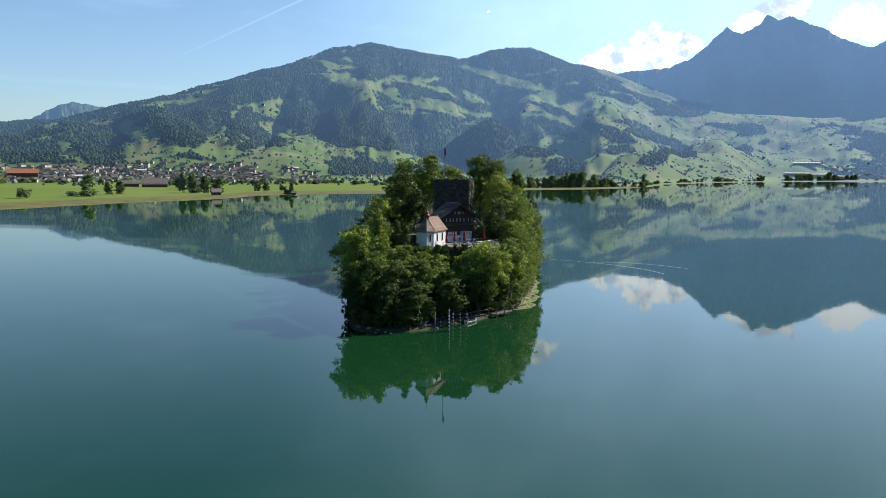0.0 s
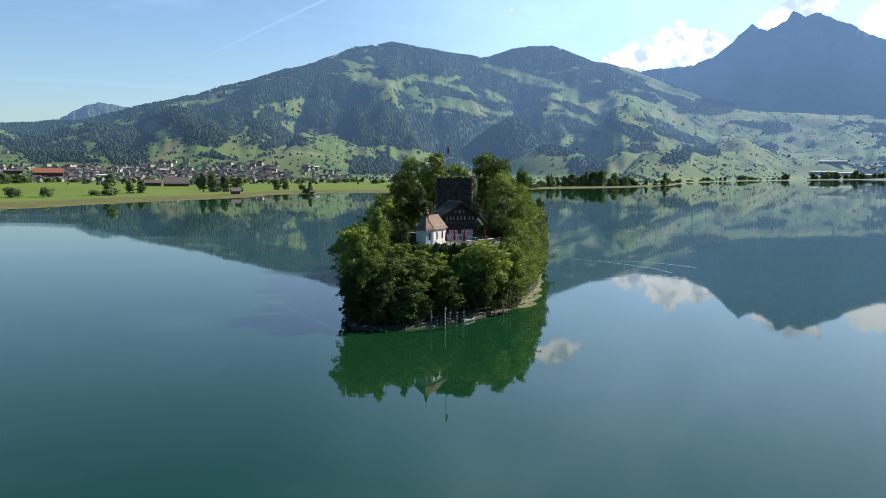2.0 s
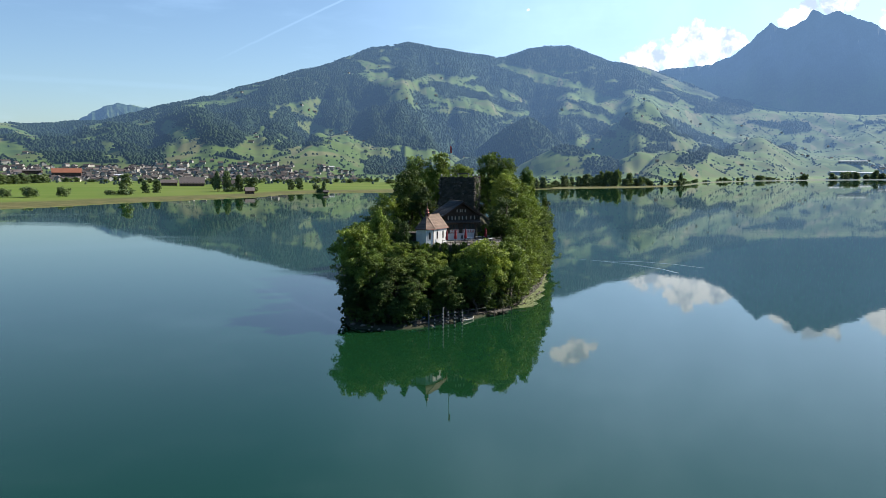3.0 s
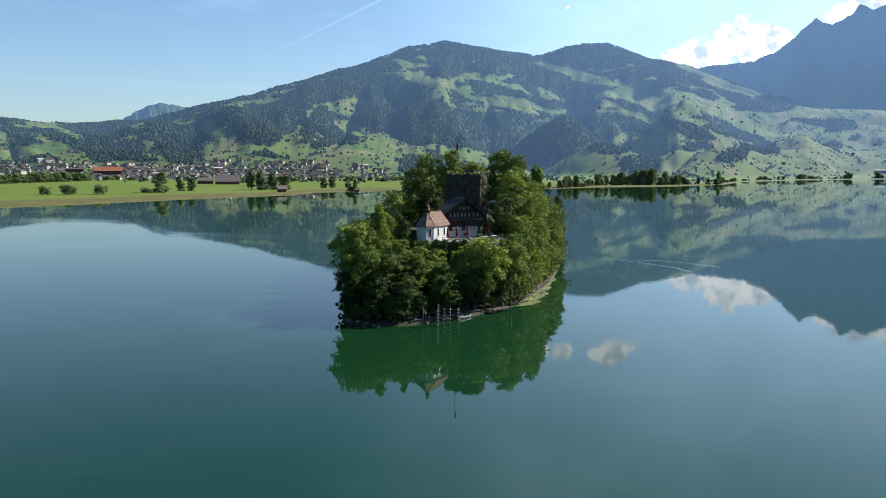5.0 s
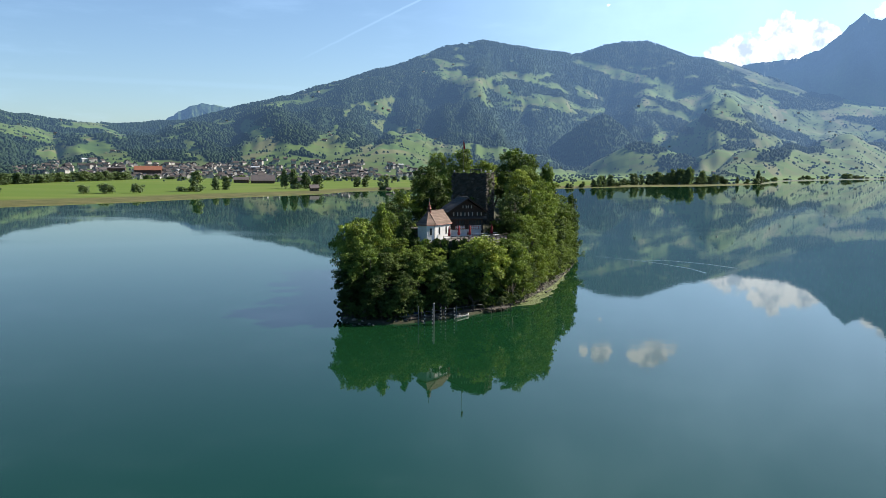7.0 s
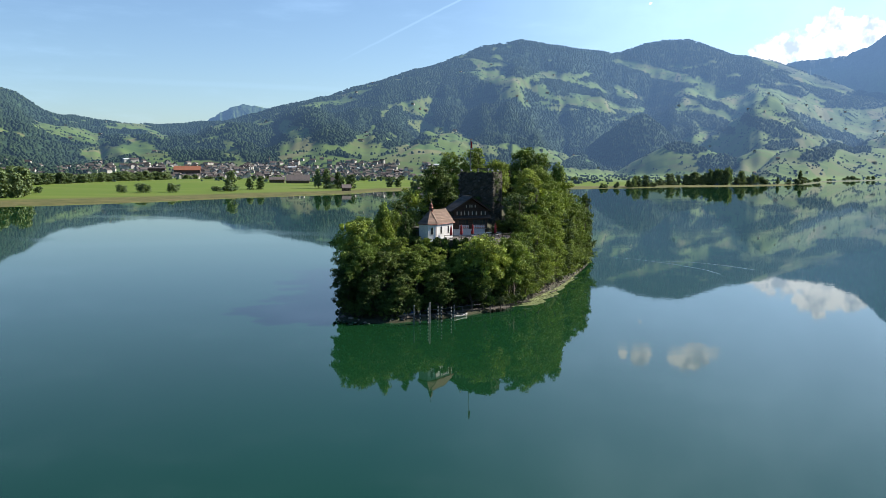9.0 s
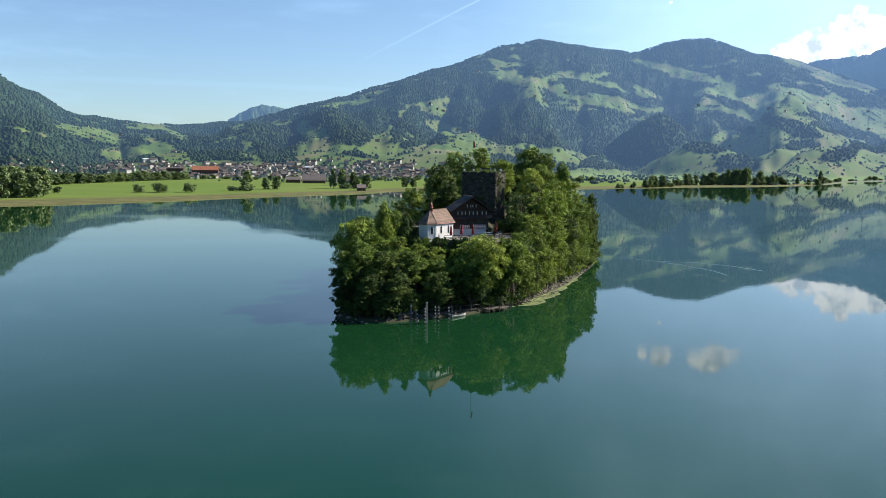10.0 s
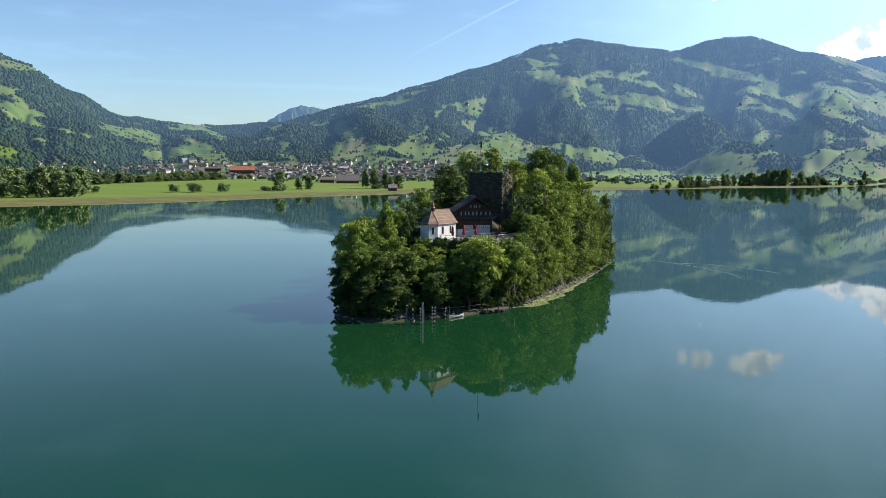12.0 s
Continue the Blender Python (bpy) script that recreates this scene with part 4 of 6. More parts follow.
for x, y, h, r in ((8.0, 188.0, 3.4, 2.4), (10.2, 186.5, 3.0, 2.2), (6.8, 190.5, 3.6, 2.4), (9.0, 191.5, 4.0, 2.6), (12.0, 184.5, 2.6, 2.0), (-8.5, 180.5, 3.0, 2.2), (-6.5, 192.0, 2.6, 2.0)):
    plant(rs.choice(("u1", "u2")), x, y, ground_level(x, y) + h, r, rs.uniform(0, 360))
# hedge below the terrace wall
for x, y, top, r in ((-6.6, 166.4, 15.0, 2.1), (-4.4, 165.6, 14.9, 2.0), (-2.2, 165.6, 14.6, 2.0), (-0.2, 166.0, 14.5, 1.9), (1.8, 166.6, 14.4, 1.9), (3.8, 167.2, 14.6, 1.9), (6.0, 168.4, 14.8, 1.9), (8.4, 170.0, 15.0, 2.0)):
    plant(rs.choice(("u1", "u2")), x, y, top, r, rs.uniform(0, 360))


def bearing_point(a, r):
    x, y = MID[0] + r * math.sin(radians(a)), MID[1] + r * math.cos(radians(a))
    return x, y, float(land_height(np.array([x]), np.array([y]))[0][0])


# ---- tower ruin ----
def rough_wall(bm, p, q, z0, z1, step, depth, rg, crumble=0.0):
    """A face of rubble: a grid of uneven stones, the crown of it broken."""
    p, q = Vector(p), Vector(q)
    run = (q - p)
    nx, nz = max(2, int(run.length / step)), max(2, int((z1 - z0) / step))
    out_dir = Vector((run.y, -run.x, 0)).normalized()
    grid = []
    for k in range(nz + 1):
        row = []
        for i in range(nx + 1):
            edge = i in (0, nx)
            c = p + run * (i / nx) + out_dir * (0 if edge else rg.uniform(-depth, depth))
            z = z0 + (z1 - z0) * k / nz + (rg.uniform(-0.12, 0.12) if 0 < k < nz else 0)
            if k == nz:
                z += rg.uniform(-crumble, 0.12)
            row.append(bm.verts.new((c.x, c.y, z)))
        grid.append(row)
    for k in range(nz):
        for i in range(nx):
            bm.faces.new((grid[k][i], grid[k][i + 1], grid[k + 1][i + 1], grid[k + 1][i]))


TOWER_AT = Vector((-4.4, 199.5, 0))
along_front = Vector((0.978, -0.208, 0)).normalized()
tw = Matrix.Translation(TOWER_AT) @ Matrix.Rotation(math.atan2(along_front.y, along_front.x), 4, "Z")
tower = thing("tower_ruin", "square ruined keep of dark rubble stone, ivy on its broken edge", "tower", m=tw)
rg = random.Random(8)
TW, TD, TTOP = 9.3, 6.4, 28.95
for nm, p, q, cr in (("front_wall", (0, 0, 0), (TW, 0, 0), 0.25), ("side_wall", (TW, 0, 0), (TW, TD, 0), 1.1), ("back_wall", (TW, TD, 0), (0, TD, 0), 0.6), ("side_wall", (0, TD, 0), (0, 0, 0), 0.3)):
    bm = bmesh.new()
    rough_wall(bm, p, q, 9.0, TTOP, 0.5, 0.14, rg, cr)
    part(nm, bm, RUIN, tower, "dark mossy rubble masonry" if nm == "front_wall" else "")
bm = bmesh.new()
box(bm, 0.2, TW - 0.2, 0.2, TD - 0.2, TTOP - 0.9, TTOP - 0.15)
part("platform", bm, GRASS, tower, "grass-grown platform")
# stones that stand proud of the corners
stone_mesh = []
for k in range(4):
    bm = bmesh.new()
    bmesh.ops.create_icosphere(bm, subdivisions=1, radius=0.5)
    for v in bm.verts:
        v.co = Vector((v.co.x * rg.uniform(0.8, 1.3), v.co.y * rg.uniform(0.7, 1.1), v.co.z * rg.uniform(0.55, 0.85)))
    me = bpy.data.meshes.new("stone")
    bm.to_mesh(me)
    bm.free()
    me.materials.append(RUIN_STONE)
    stone_mesh.append(me)
for k in range(120):
    st = new("stone", rg.choice(stone_mesh))
    st.parent = tower
    z = rg.uniform(16.5, TTOP)
    corner = rg.choice(((TW, rg.uniform(0, 3.0)), (TW, 0), (0, 0), (rg.uniform(0, TW), 0), (TW, rg.uniform(2, TD))))
    st.matrix_basis = pose(corner[0], corner[1], z, rg.uniform(-12, 12), rg.uniform(-12, 12), rg.uniform(0, 360)) @ Matrix.Scale(rg.uniform(0.5, 0.95), 4)
# ivy on the broken right edge and face
rn = np.random.RandomState(4)
blobs = [(TW + 0.1, rn.uniform(0, 3), rn.uniform(21, 28.4), rn.uniform(0.4, 0.9)) for _ in range(16)] + [(rn.uniform(0.5, TW), -0.1, rn.uniform(17, 23), rn.uniform(0.4, 0.9)) for _ in range(16)]
v, f = leaf_cloud(rn, blobs, 2600, 0.16)
ivy = new("ivy", mesh_of("ivy", v, f, LEAF_DARK_SHADED))
ivy.parent = tower
tagged(ivy, "dark ivy")
blobs = [(rn.uniform(0.4, TW), rn.uniform(0.3, TD), TTOP - 0.1, rn.uniform(0.2, 0.5)) for _ in range(26)]
v, f = leaf_cloud(rn, blobs, 1400, 0.12)
weeds = new("weeds", mesh_of("weeds", v, f, LEAF))
weeds.parent = tower


def flood_lamp(m):
    ob = thing("flood_lamp", "small white floodlight on the tower's crown", "lamp", "lamps of the tower", m)
    bm = bmesh.new()
    tube(bm, (0, 0, -0.3), (0, 0, 0.25), 0.05, sides=6)
    part("bracket", bm, STEEL, ob)
    bm = bmesh.new()
    lathe(bm, [(0.12, 0.2), (0.24, 0.3), (0.26, 0.5), (0.1, 0.62)], 10)
    part("lamp_head", bm, WHITE_PAINT, ob)
    return ob


lamp0 = flood_lamp(tw @ pose(0.4, 0.35, TTOP - 0.05))
for lx_, ly_ in ((3.0, 0.4), (TW - 0.4, 0.4), (TW - 0.3, 4.0)):
    copy_thing(lamp0, tw @ pose(lx_, ly_, TTOP - 0.05))

flag = thing("flagpole", "slim grey flagpole with a limp dark red flag", "flagpole", m=tw @ pose(2.3, 1.6, TTOP - 0.3))
bm = bmesh.new()
tube(bm, (0, 0, 0), (0, 0, 8.4), 0.09, 0.05, 8)
part("pole", bm, STEEL, flag)
bm = bmesh.new()
tube(bm, (0, 0, 8.4), (0, 0, 8.6), 0.09, 0.03, 8)
part("finial", bm, COPPER, flag)
bm = bmesh.new()
prev = None
for k in range(10):
    z = 8.2 - k * 0.19
    row = [bm.verts.new((0.06 + i * 0.08 * (1 + 0.06 * k), 0.07 * math.sin(i * 2.1 + k * 0.35), z - 0.06 * i)) for i in range(5)]
    if prev:
        for i in range(4):
            bm.faces.new((prev[i], prev[i + 1], row[i + 1], row[i]))
    prev = row
bmesh.ops.solidify(bm, geom=bm.faces[:], thickness=0.02)
part("flag", bm, RED_CLOTH, flag, "limp dark red flag", True)

tbench = thing("bench", "pale plank bench on the tower platform", "bench", m=tw @ pose(6.0, 1.2, TTOP - 0.15))
bm = bmesh.new()
box(bm, -1.6, 1.6, -0.25, 0.25, 0.5, 0.6)
part("seat", bm, OAK, tbench)
bm = bmesh.new()
box(bm, -1.6, 1.6, 0.22, 0.28, 0.75, 1.05)
part("backrest", bm, OAK, tbench)
for lx_ in (-1.4, 1.4):
    bm = bmesh.new()
    box(bm, lx_ - 0.06, lx_ + 0.06, -0.2, 0.28, 0, 1.0)
    part("leg", bm, STEEL, tbench)

# broken wall and grass slope beside the inn
ruin = thing("ruin_wall", "broken rubble wall climbing towards the tower", "wall", m=pose(-8.2, 186.5, 14.0, 0, 0, 62))
for k in range(70):
    st = new("stone", rg.choice(stone_mesh))
    st.parent = ruin
    u = rg.random()
    st.matrix_basis = pose(u * 10, rg.uniform(-0.4, 0.4), rg.uniform(0.0, 3.4 + 2.4 * u), 0, 0, rg.uniform(0, 360)) @ Matrix.Scale(rg.uniform(0.9, 1.5), 4)
bm = bmesh.new()
rough_wall(bm, (0, -0.4, 0), (10, -0.4, 0), -1, 4.2, 0.6, 0.12, rg, 0.9)
rough_wall(bm, (10, 0.4, 0), (0, 0.4, 0), -1, 4.2, 0.6, 0.12, rg, 0.9)
part("masonry", bm, RUIN_STONE, ruin)


# ---- inn ----
INN_AT = Vector((-1.3, 179.0, TERRACE_Z))
inn_m = Matrix.Translation(INN_AT) @ Matrix.Rotation(radians(29), 4, "Z")
inn = thing("inn", "old dark timber inn with tiled gable roof above whitewashed base", "house", m=inn_m)
W, D = 8.0, 5.2
bm = bmesh.new()
box(bm, 0, W, 0, D, -3.0, 1.7)
box(bm, 0, 0.5, 0.02, D, 1.7, 3.9)
bmesh.ops.bevel(bm, geom=bm.edges[:], offset=0.05, segments=1, affect="EDGES")
part("base_wall", bm, PLASTER, inn, "whitewashed stone base")
bm = bmesh.new()
box(bm, -0.05, W + 0.1, -0.12, D, 1.704, 6.0)
vs = [bm.verts.new(p) for p in ((-0.05, -0.12, 6.0), (W + 0.1, -0.12, 6.0), (W / 2, -0.12, 8.75), (-0.05, D, 6.0), (W + 0.1, D, 6.0), (W / 2, D, 8.75))]
for f in ((0, 1, 2), (3, 5, 4), (0, 2, 5, 3), (1, 4, 5, 2)):
    bm.faces.new([vs[i] for i in f])
part("timber_wall", bm, TIMBER, inn, "dark stained timber upper floors")
# log courses on the gable front
for k in range(13):
    bm = bmesh.new()
    z = 1.85 + k * 0.31
    box(bm, -0.12, W + 0.18, -0.19, -0.118, z, z + 0.26)
    part("log", bm, TIMBER, inn)


def slab(bm, pts, thick):
    """A roof slope of four corners with thickness."""
    n = (Vector(pts[1]) - Vector(pts[0])).cross(Vector(pts[3]) - Vector(pts[0])).normalized() * thick
    lo, hi = [bm.verts.new(p) for p in pts], [bm.verts.new(Vector(p) + n) for p in pts]
    bm.faces.new(lo[::-1])
    bm.faces.new(hi)
    for i in range(4):
        j = (i + 1) % 4
        bm.faces.new((lo[i], lo[j], hi[j], hi[i]))


def tile_rows(parent, pts, mat, rows, thick=0.09):
    """Rows of tiles laid up a slope: each course a strip of its own, a little proud and uneven."""
    a, b, c, d = (Vector(p) for p in pts)           # eave left, eave right, ridge right, ridge left
    nrm = (b - a).cross(d - a).normalized()
    for k in range(rows):
        bm = bmesh.new()
        u0, u1 = k / rows, min(1.0, (k + 1.25) / rows)
        p, q = a.lerp(d, u0), b.lerp(c, u0)
        r_, s_ = b.lerp(c, u1), a.lerp(d, u1)
        n = max(6, int((q - p).length / 0.55))
        for i in range(n):
            v0, v1 = i / n, (i + 0.94) / n
            j = rg.uniform(0.0, 0.035)
            w4 = [p.lerp(q, v0) + nrm * (thick + j), p.lerp(q, v1) + nrm * (thick + j), s_.lerp(r_, v1) + nrm * (0.02 + j), s_.lerp(r_, v0) + nrm * (0.02 + j)]
            vv = [bm.verts.new(x) for x in w4]
            bm.faces.new(vv)
            ww = [bm.verts.new(w4[0] - nrm * thick), bm.verts.new(w4[1] - nrm * thick)]
            bm.faces.new((vv[0], ww[0], ww[1], vv[1]))
        part("tile_course", bm, mat, parent)


RZ, EZ = 9.05, 5.75
bm = bmesh.new()
slab(bm, [(-1.1, D + 0.8, EZ), (-1.1, -1.3, EZ), (W / 2, -1.3, RZ), (W / 2, D + 0.8, RZ)], 0.14)
slab(bm, [(W + 1.1, -1.3, EZ), (W + 1.1, D + 0.8, EZ), (W / 2, D + 0.8, RZ), (W / 2, -1.3, RZ)], 0.14)
roof = part("roof", bm, TILE_DARK, inn, "weathered dark brown tile roof")
tile_rows(roof, [(-1.12, D + 0.8, EZ + 0.13), (-1.12, -1.32, EZ + 0.13), (W / 2, -1.32, RZ + 0.13), (W / 2, D + 0.8, RZ + 0.13)], TILE_DARK, 13)
tile_rows(roof, [(W + 1.12, -1.32, EZ + 0.13), (W + 1.12, D + 0.8, EZ + 0.13), (W / 2, D + 0.8, RZ + 0.13), (W / 2, -1.32, RZ + 0.13)], TILE_DARK, 13)
bm = bmesh.new()
tube(bm, (W / 2, -1.36, RZ + 0.2), (W / 2, D + 0.84, RZ + 0.2), 0.16, sides=8)
part("ridge_cap", bm, TILE_DARK, roof)
for sx in (-1, 1):
    bm = bmesh.new()
    x0 = W / 2 + sx * (W / 2 + 1.1)
    slab(bm, [(x0, -1.36, EZ - 0.12), (W / 2, -1.36, RZ - 0.12), (W / 2, -1.36, RZ + 0.14), (x0, -1.36, EZ + 0.14)], 0.06)
    part("verge_board", bm, TIMBER, inn)
# narrow pent roof above the lower windows
bm = bmesh.new()
slab(bm, [(-0.9, -1.05, 4.15), (W + 0.9, -1.05, 4.15), (W + 0.9, -0.1, 4.65), (-0.9, -0.1, 4.65)], 0.1)
pent = part("pent_roof", bm, TILE_DARK, inn)
tile_rows(pent, [(-0.92, -1.07, 4.24), (W + 0.92, -1.07, 4.24), (W + 0.92, -0.1, 4.74), (-0.92, -0.1, 4.74)], TILE_DARK, 3)


def house_window(parent, x, z, w_, h, y=-0.2, shutters=0.0, arch=False, frame_mat=WHITE_PAINT):
    bm = bmesh.new()
    box(bm, x - w_ / 2, x + w_ / 2, y + 0.0, y + 0.06, z, z + h)
    win = part("window", bm, GLASS, parent)
    bm = bmesh.new()
    for x0, x1, z0, z1 in ((x - w_ / 2 - 0.08, x - w_ / 2, z - 0.08, z + h + 0.08), (x + w_ / 2, x + w_ / 2 + 0.08, z - 0.08, z + h + 0.08), (x - w_ / 2, x + w_ / 2, z + h, z + h + 0.08), (x - w_ / 2, x + w_ / 2, z - 0.08, z),
                           (x - 0.025, x + 0.025, z, z + h)):
        box(bm, x0, x1, y - 0.05, y + 0.03, z0, z1)
    part("frame", bm, frame_mat, win)
    if shutters:
        for sx in (-1, 1):
            bm = bmesh.new()
            xa = x + sx * (w_ / 2 + 0.1)
            xb = xa + sx * shutters
            x0, x1 = min(xa, xb), max(xa, xb)
            pts = [(x0, z), (x1, z), (x1, z + h * 0.8), ((x0 + x1) / 2, z + h), (x0, z + h * 0.8)] if arch else [(x0, z), (x1, z), (x1, z + h), (x0, z + h)]
            lo, hi = [bm.verts.new((px, y - 0.09, pz)) for px, pz in pts], [bm.verts.new((px, y - 0.03, pz)) for px, pz in pts]
            bm.faces.new(lo)
            bm.faces.new(hi[::-1])
            for i in range(len(pts)):
                j = (i + 1) % len(pts)
                bm.faces.new((lo[i], hi[i], hi[j], lo[j]))
            part("shutter", bm, PALE_SHUTTER, win, "cream painted shutter")
    return win


for x in (1.2, 3.0, 4.9, 7.1):
    house_window(inn, x, 4.95, 0.55, 0.9, -0.2, 0.24, True, TIMBER)
for x in (3.4, 4.7):
    house_window(inn, x, 6.7, 0.42, 0.65, -0.2, 0.2, False, TIMBER)
for x in (1.5, 2.3, 3.1, 4.9, 5.7, 6.5, 7.3):
    house_window(inn, x, 2.75, 0.6, 1.1, -0.2, 0.0, False, TIMBER)
# painted parapets under the lower windows: red and white diamonds
for x0, x1 in ((1.2, 3.5), (4.5, 7.6)):
    bm = bmesh.new()
    box(bm, x0, x1, -0.30, -0.2, 1.78, 2.6)
    panel = part("window_panel", bm, WHITE_PAINT, inn, "white panel painted with red diamonds")
    n = int((x1 - x0) / 0.4)
    for i in range(n):
        bm = bmesh.new()
        c = x0 + (i + 0.5) * (x1 - x0) / n
        for z in (2.0, 2.38):
            vs = [bm.verts.new(p) for p in ((c - 0.17, -0.305, z), (c, -0.305, z - 0.17), (c + 0.17, -0.305, z), (c, -0.305, z + 0.17))]
            bm.faces.new(vs)
        part("diamond", bm, RED_PAINT, panel)
bm = bmesh.new()
box(bm, 7.6, 8.05, -0.28, -0.13, -0.1, 1.6)
part("door", bm, TIMBER, inn)
house_window(inn, 4.4, 0.4, 0.5, 0.8, -0.02)

# ---- chapel ----
ax_, wx_ = Vector((0.39, 0.92, 0)).normalized(), Vector((0.92, -0.39, 0)).normalized()
ch_m = Matrix.Translation((-3.1, 168.9, TERRACE_Z)) @ Matrix.Rotation(math.atan2(wx_.y, wx_.x), 4, "Z")
chapel = thing("chapel", "small white chapel with brown tiled roof and polygonal choir", "chapel", m=ch_m)
PLAN = [(0, 0), (0, 6.4), (-4.0, 6.4), (-4.0, 0), (-3.25, -1.9), (-0.75, -1.9)]      # nave and choir
bm = bmesh.new()
lo = [bm.verts.new((x, y, -4.0)) for x, y in PLAN]
hi = [bm.verts.new((x, y, 3.7)) for x, y in PLAN]
for i in range(6):
    j = (i + 1) % 6
    bm.faces.new((lo[i], lo[j], hi[j], hi[i]))
bm.faces.new(hi)
part("wall", bm, PLASTER, chapel, "white plastered wall")
cx0, cy0 = -2.0, 0.5
bm = bmesh.new()
e = 0.32
eave = [(e, 0.1), (e, 6.4 + e), (-4 - e, 6.4 + e), (-4 - e, 0.1), (-3.35, -1.9 - e), (-0.65, -1.9 - e)]
EH, RH = 3.62, 6.5
ev = [bm.verts.new((x, y, EH)) for x, y in eave]
eu = [bm.verts.new((x, y, EH - 0.14)) for x, y in eave]
ra, rb = bm.verts.new((cx0, cy0, RH)), bm.verts.new((cx0, 6.4 + e - 0.25, RH))
for f in ((ev[0], ev[1], rb, ra), (ev[1], ev[2], rb), (ev[2], ev[3], ra, rb), (ev[3], ev[4], ra), (ev[4], ev[5], ra), (ev[5], ev[0], ra)):
    bm.faces.new(f)
for i in range(6):
    j = (i + 1) % 6
    bm.faces.new((eu[i], eu[j], ev[j], ev[i]))
bm.faces.new(eu[::-1])
croof = part("roof", bm, TILE, chapel, "brown clay tile hipped roof")
P = [Vector((x, y, EH)) for x, y in eave]
RA, RB = Vector((cx0, cy0, RH)), Vector((cx0, 6.4 + e - 0.25, RH))
for q in ((P[0], P[1], RB, RA), (P[2], P[3], RA, RB), (P[3], P[4], RA, RA), (P[4], P[5], RA, RA), (P[5], P[0], RA, RA), (P[1], P[2], RB, RB)):
    tile_rows(croof, q, TILE, 9, 0.05)
for p, q in ((P[0], RA), (P[3], RA), (P[4], RA), (P[5], RA), (RA, RB)):
    bm = bmesh.new()
    tube(bm, p + Vector((0, 0, 0.08)), q + Vector((0, 0, 0.1)), 0.09, sides=6)
    part("ridge_tile", bm, TILE, croof)
for p, q in ((P[0], P[1]), (P[5], P[0]), (P[4], P[5])):
    bm = bmesh.new()
    tube(bm, p + Vector((0, 0, -0.1)), q + Vector((0, 0, -0.1)), 0.07, sides=6)
    part("gutter", bm, COPPER, chapel)
bm = bmesh.new()
tube(bm, (0.08, 0.0, -0.5), (0.08, 0.0, 3.5), 0.05, sides=6)
part("downpipe", bm, COPPER, chapel)


def arched_window(parent, m, w_, h):
    """A round-headed window with a pale reveal; m stands at its sill, facing out along -y."""
    def outline(ww, hh, grow):
        pts = [(-ww / 2 - grow, -grow), (ww / 2 + grow, -grow)]
        for k in range(9):
            t = math.pi * k / 8
            pts.append(((ww / 2 + grow) * math.cos(t), hh - ww / 2 + (ww / 2 + grow) * math.sin(t)))
        return pts
    bm = bmesh.new()
    a, b = outline(w_, h, 0.12), outline(w_, h, 0.0)
    fa, fb = [bm.verts.new(m @ Vector((x, -0.04, z))) for x, z in a], [bm.verts.new(m @ Vector((x, -0.04, z))) for x, z in b]
    ba = [bm.verts.new(m @ Vector((x, 0.03, z))) for x, z in a]
    for i in range(len(a)):
        j = (i + 1) % len(a)
        bm.faces.new((fa[i], fa[j], fb[j], fb[i]))
        bm.faces.new((fa[i], ba[i], ba[j], fa[j]))
    win = part("window", bm, WHITE_PAINT, parent, "round-headed chapel window")
    bm = bmesh.new()
    bm.faces.new([bm.verts.new(m @ Vector((x, -0.015, z))) for x, z in b])
    part("pane", bm, GLASS, win)


for y in (1.9, 4.6):
    arched_window(chapel, pose(0, y, 1.3, 0, 0, 90), 0.62, 1.7)
arched_window(chapel, pose(-0.375, -0.95, 1.3, 0, 0, math.degrees(math.atan2(1.9, 0.75))), 0.6, 1.6)
arched_window(chapel, pose(-3.625, -0.95, 1.3, 0, 0, -math.degrees(math.atan2(1.9, 0.75))), 0.6, 1.6)
bm = bmesh.new()
lathe(bm, [(0.42, 0), (0.42, 1.0), (0.5, 1.02)], 8, (cx0, cy0 + 0.3, RH - 0.5))
turret = part("bell_turret", bm, COPPER, chapel, "copper bell turret with onion cap")
bm = bmesh.new()
lathe(bm, [(0.56, 0), (0.52, 0.08), (0.32, 0.26), (0.27, 0.36), (0.38, 0.55), (0.36, 0.7), (0.18, 0.9), (0.07, 1.1), (0.03, 1.6)], 12, (cx0, cy0 + 0.3, RH + 0.52))
part("cap", bm, COPPER, turret, smooth=True)
bm = bmesh.new()
tz = RH + 2.1
box(bm, cx0 - 0.03, cx0 + 0.03, cy0 + 0.27, cy0 + 0.33, tz, tz + 0.75)
box(bm, cx0 - 0.22, cx0 + 0.22, cy0 + 0.275, cy0 + 0.325, tz + 0.42, tz + 0.48)
part("cross", bm, STEEL, turret)
for k in range(4):
    t = math.pi / 4 + k * math.pi / 2
    bm = bmesh.new()
    c = Vector((cx0 + 0.41 * math.cos(t), cy0 + 0.3 + 0.41 * math.sin(t), RH - 0.1))
    box(bm, -0.14, 0.14, -0.02, 0.02, 0, 0.5, Matrix.Translation(c) @ Matrix.Rotation(t + math.pi / 2, 4, "Z"))
    part("louvre", bm, BLACK_PAINT, turret)

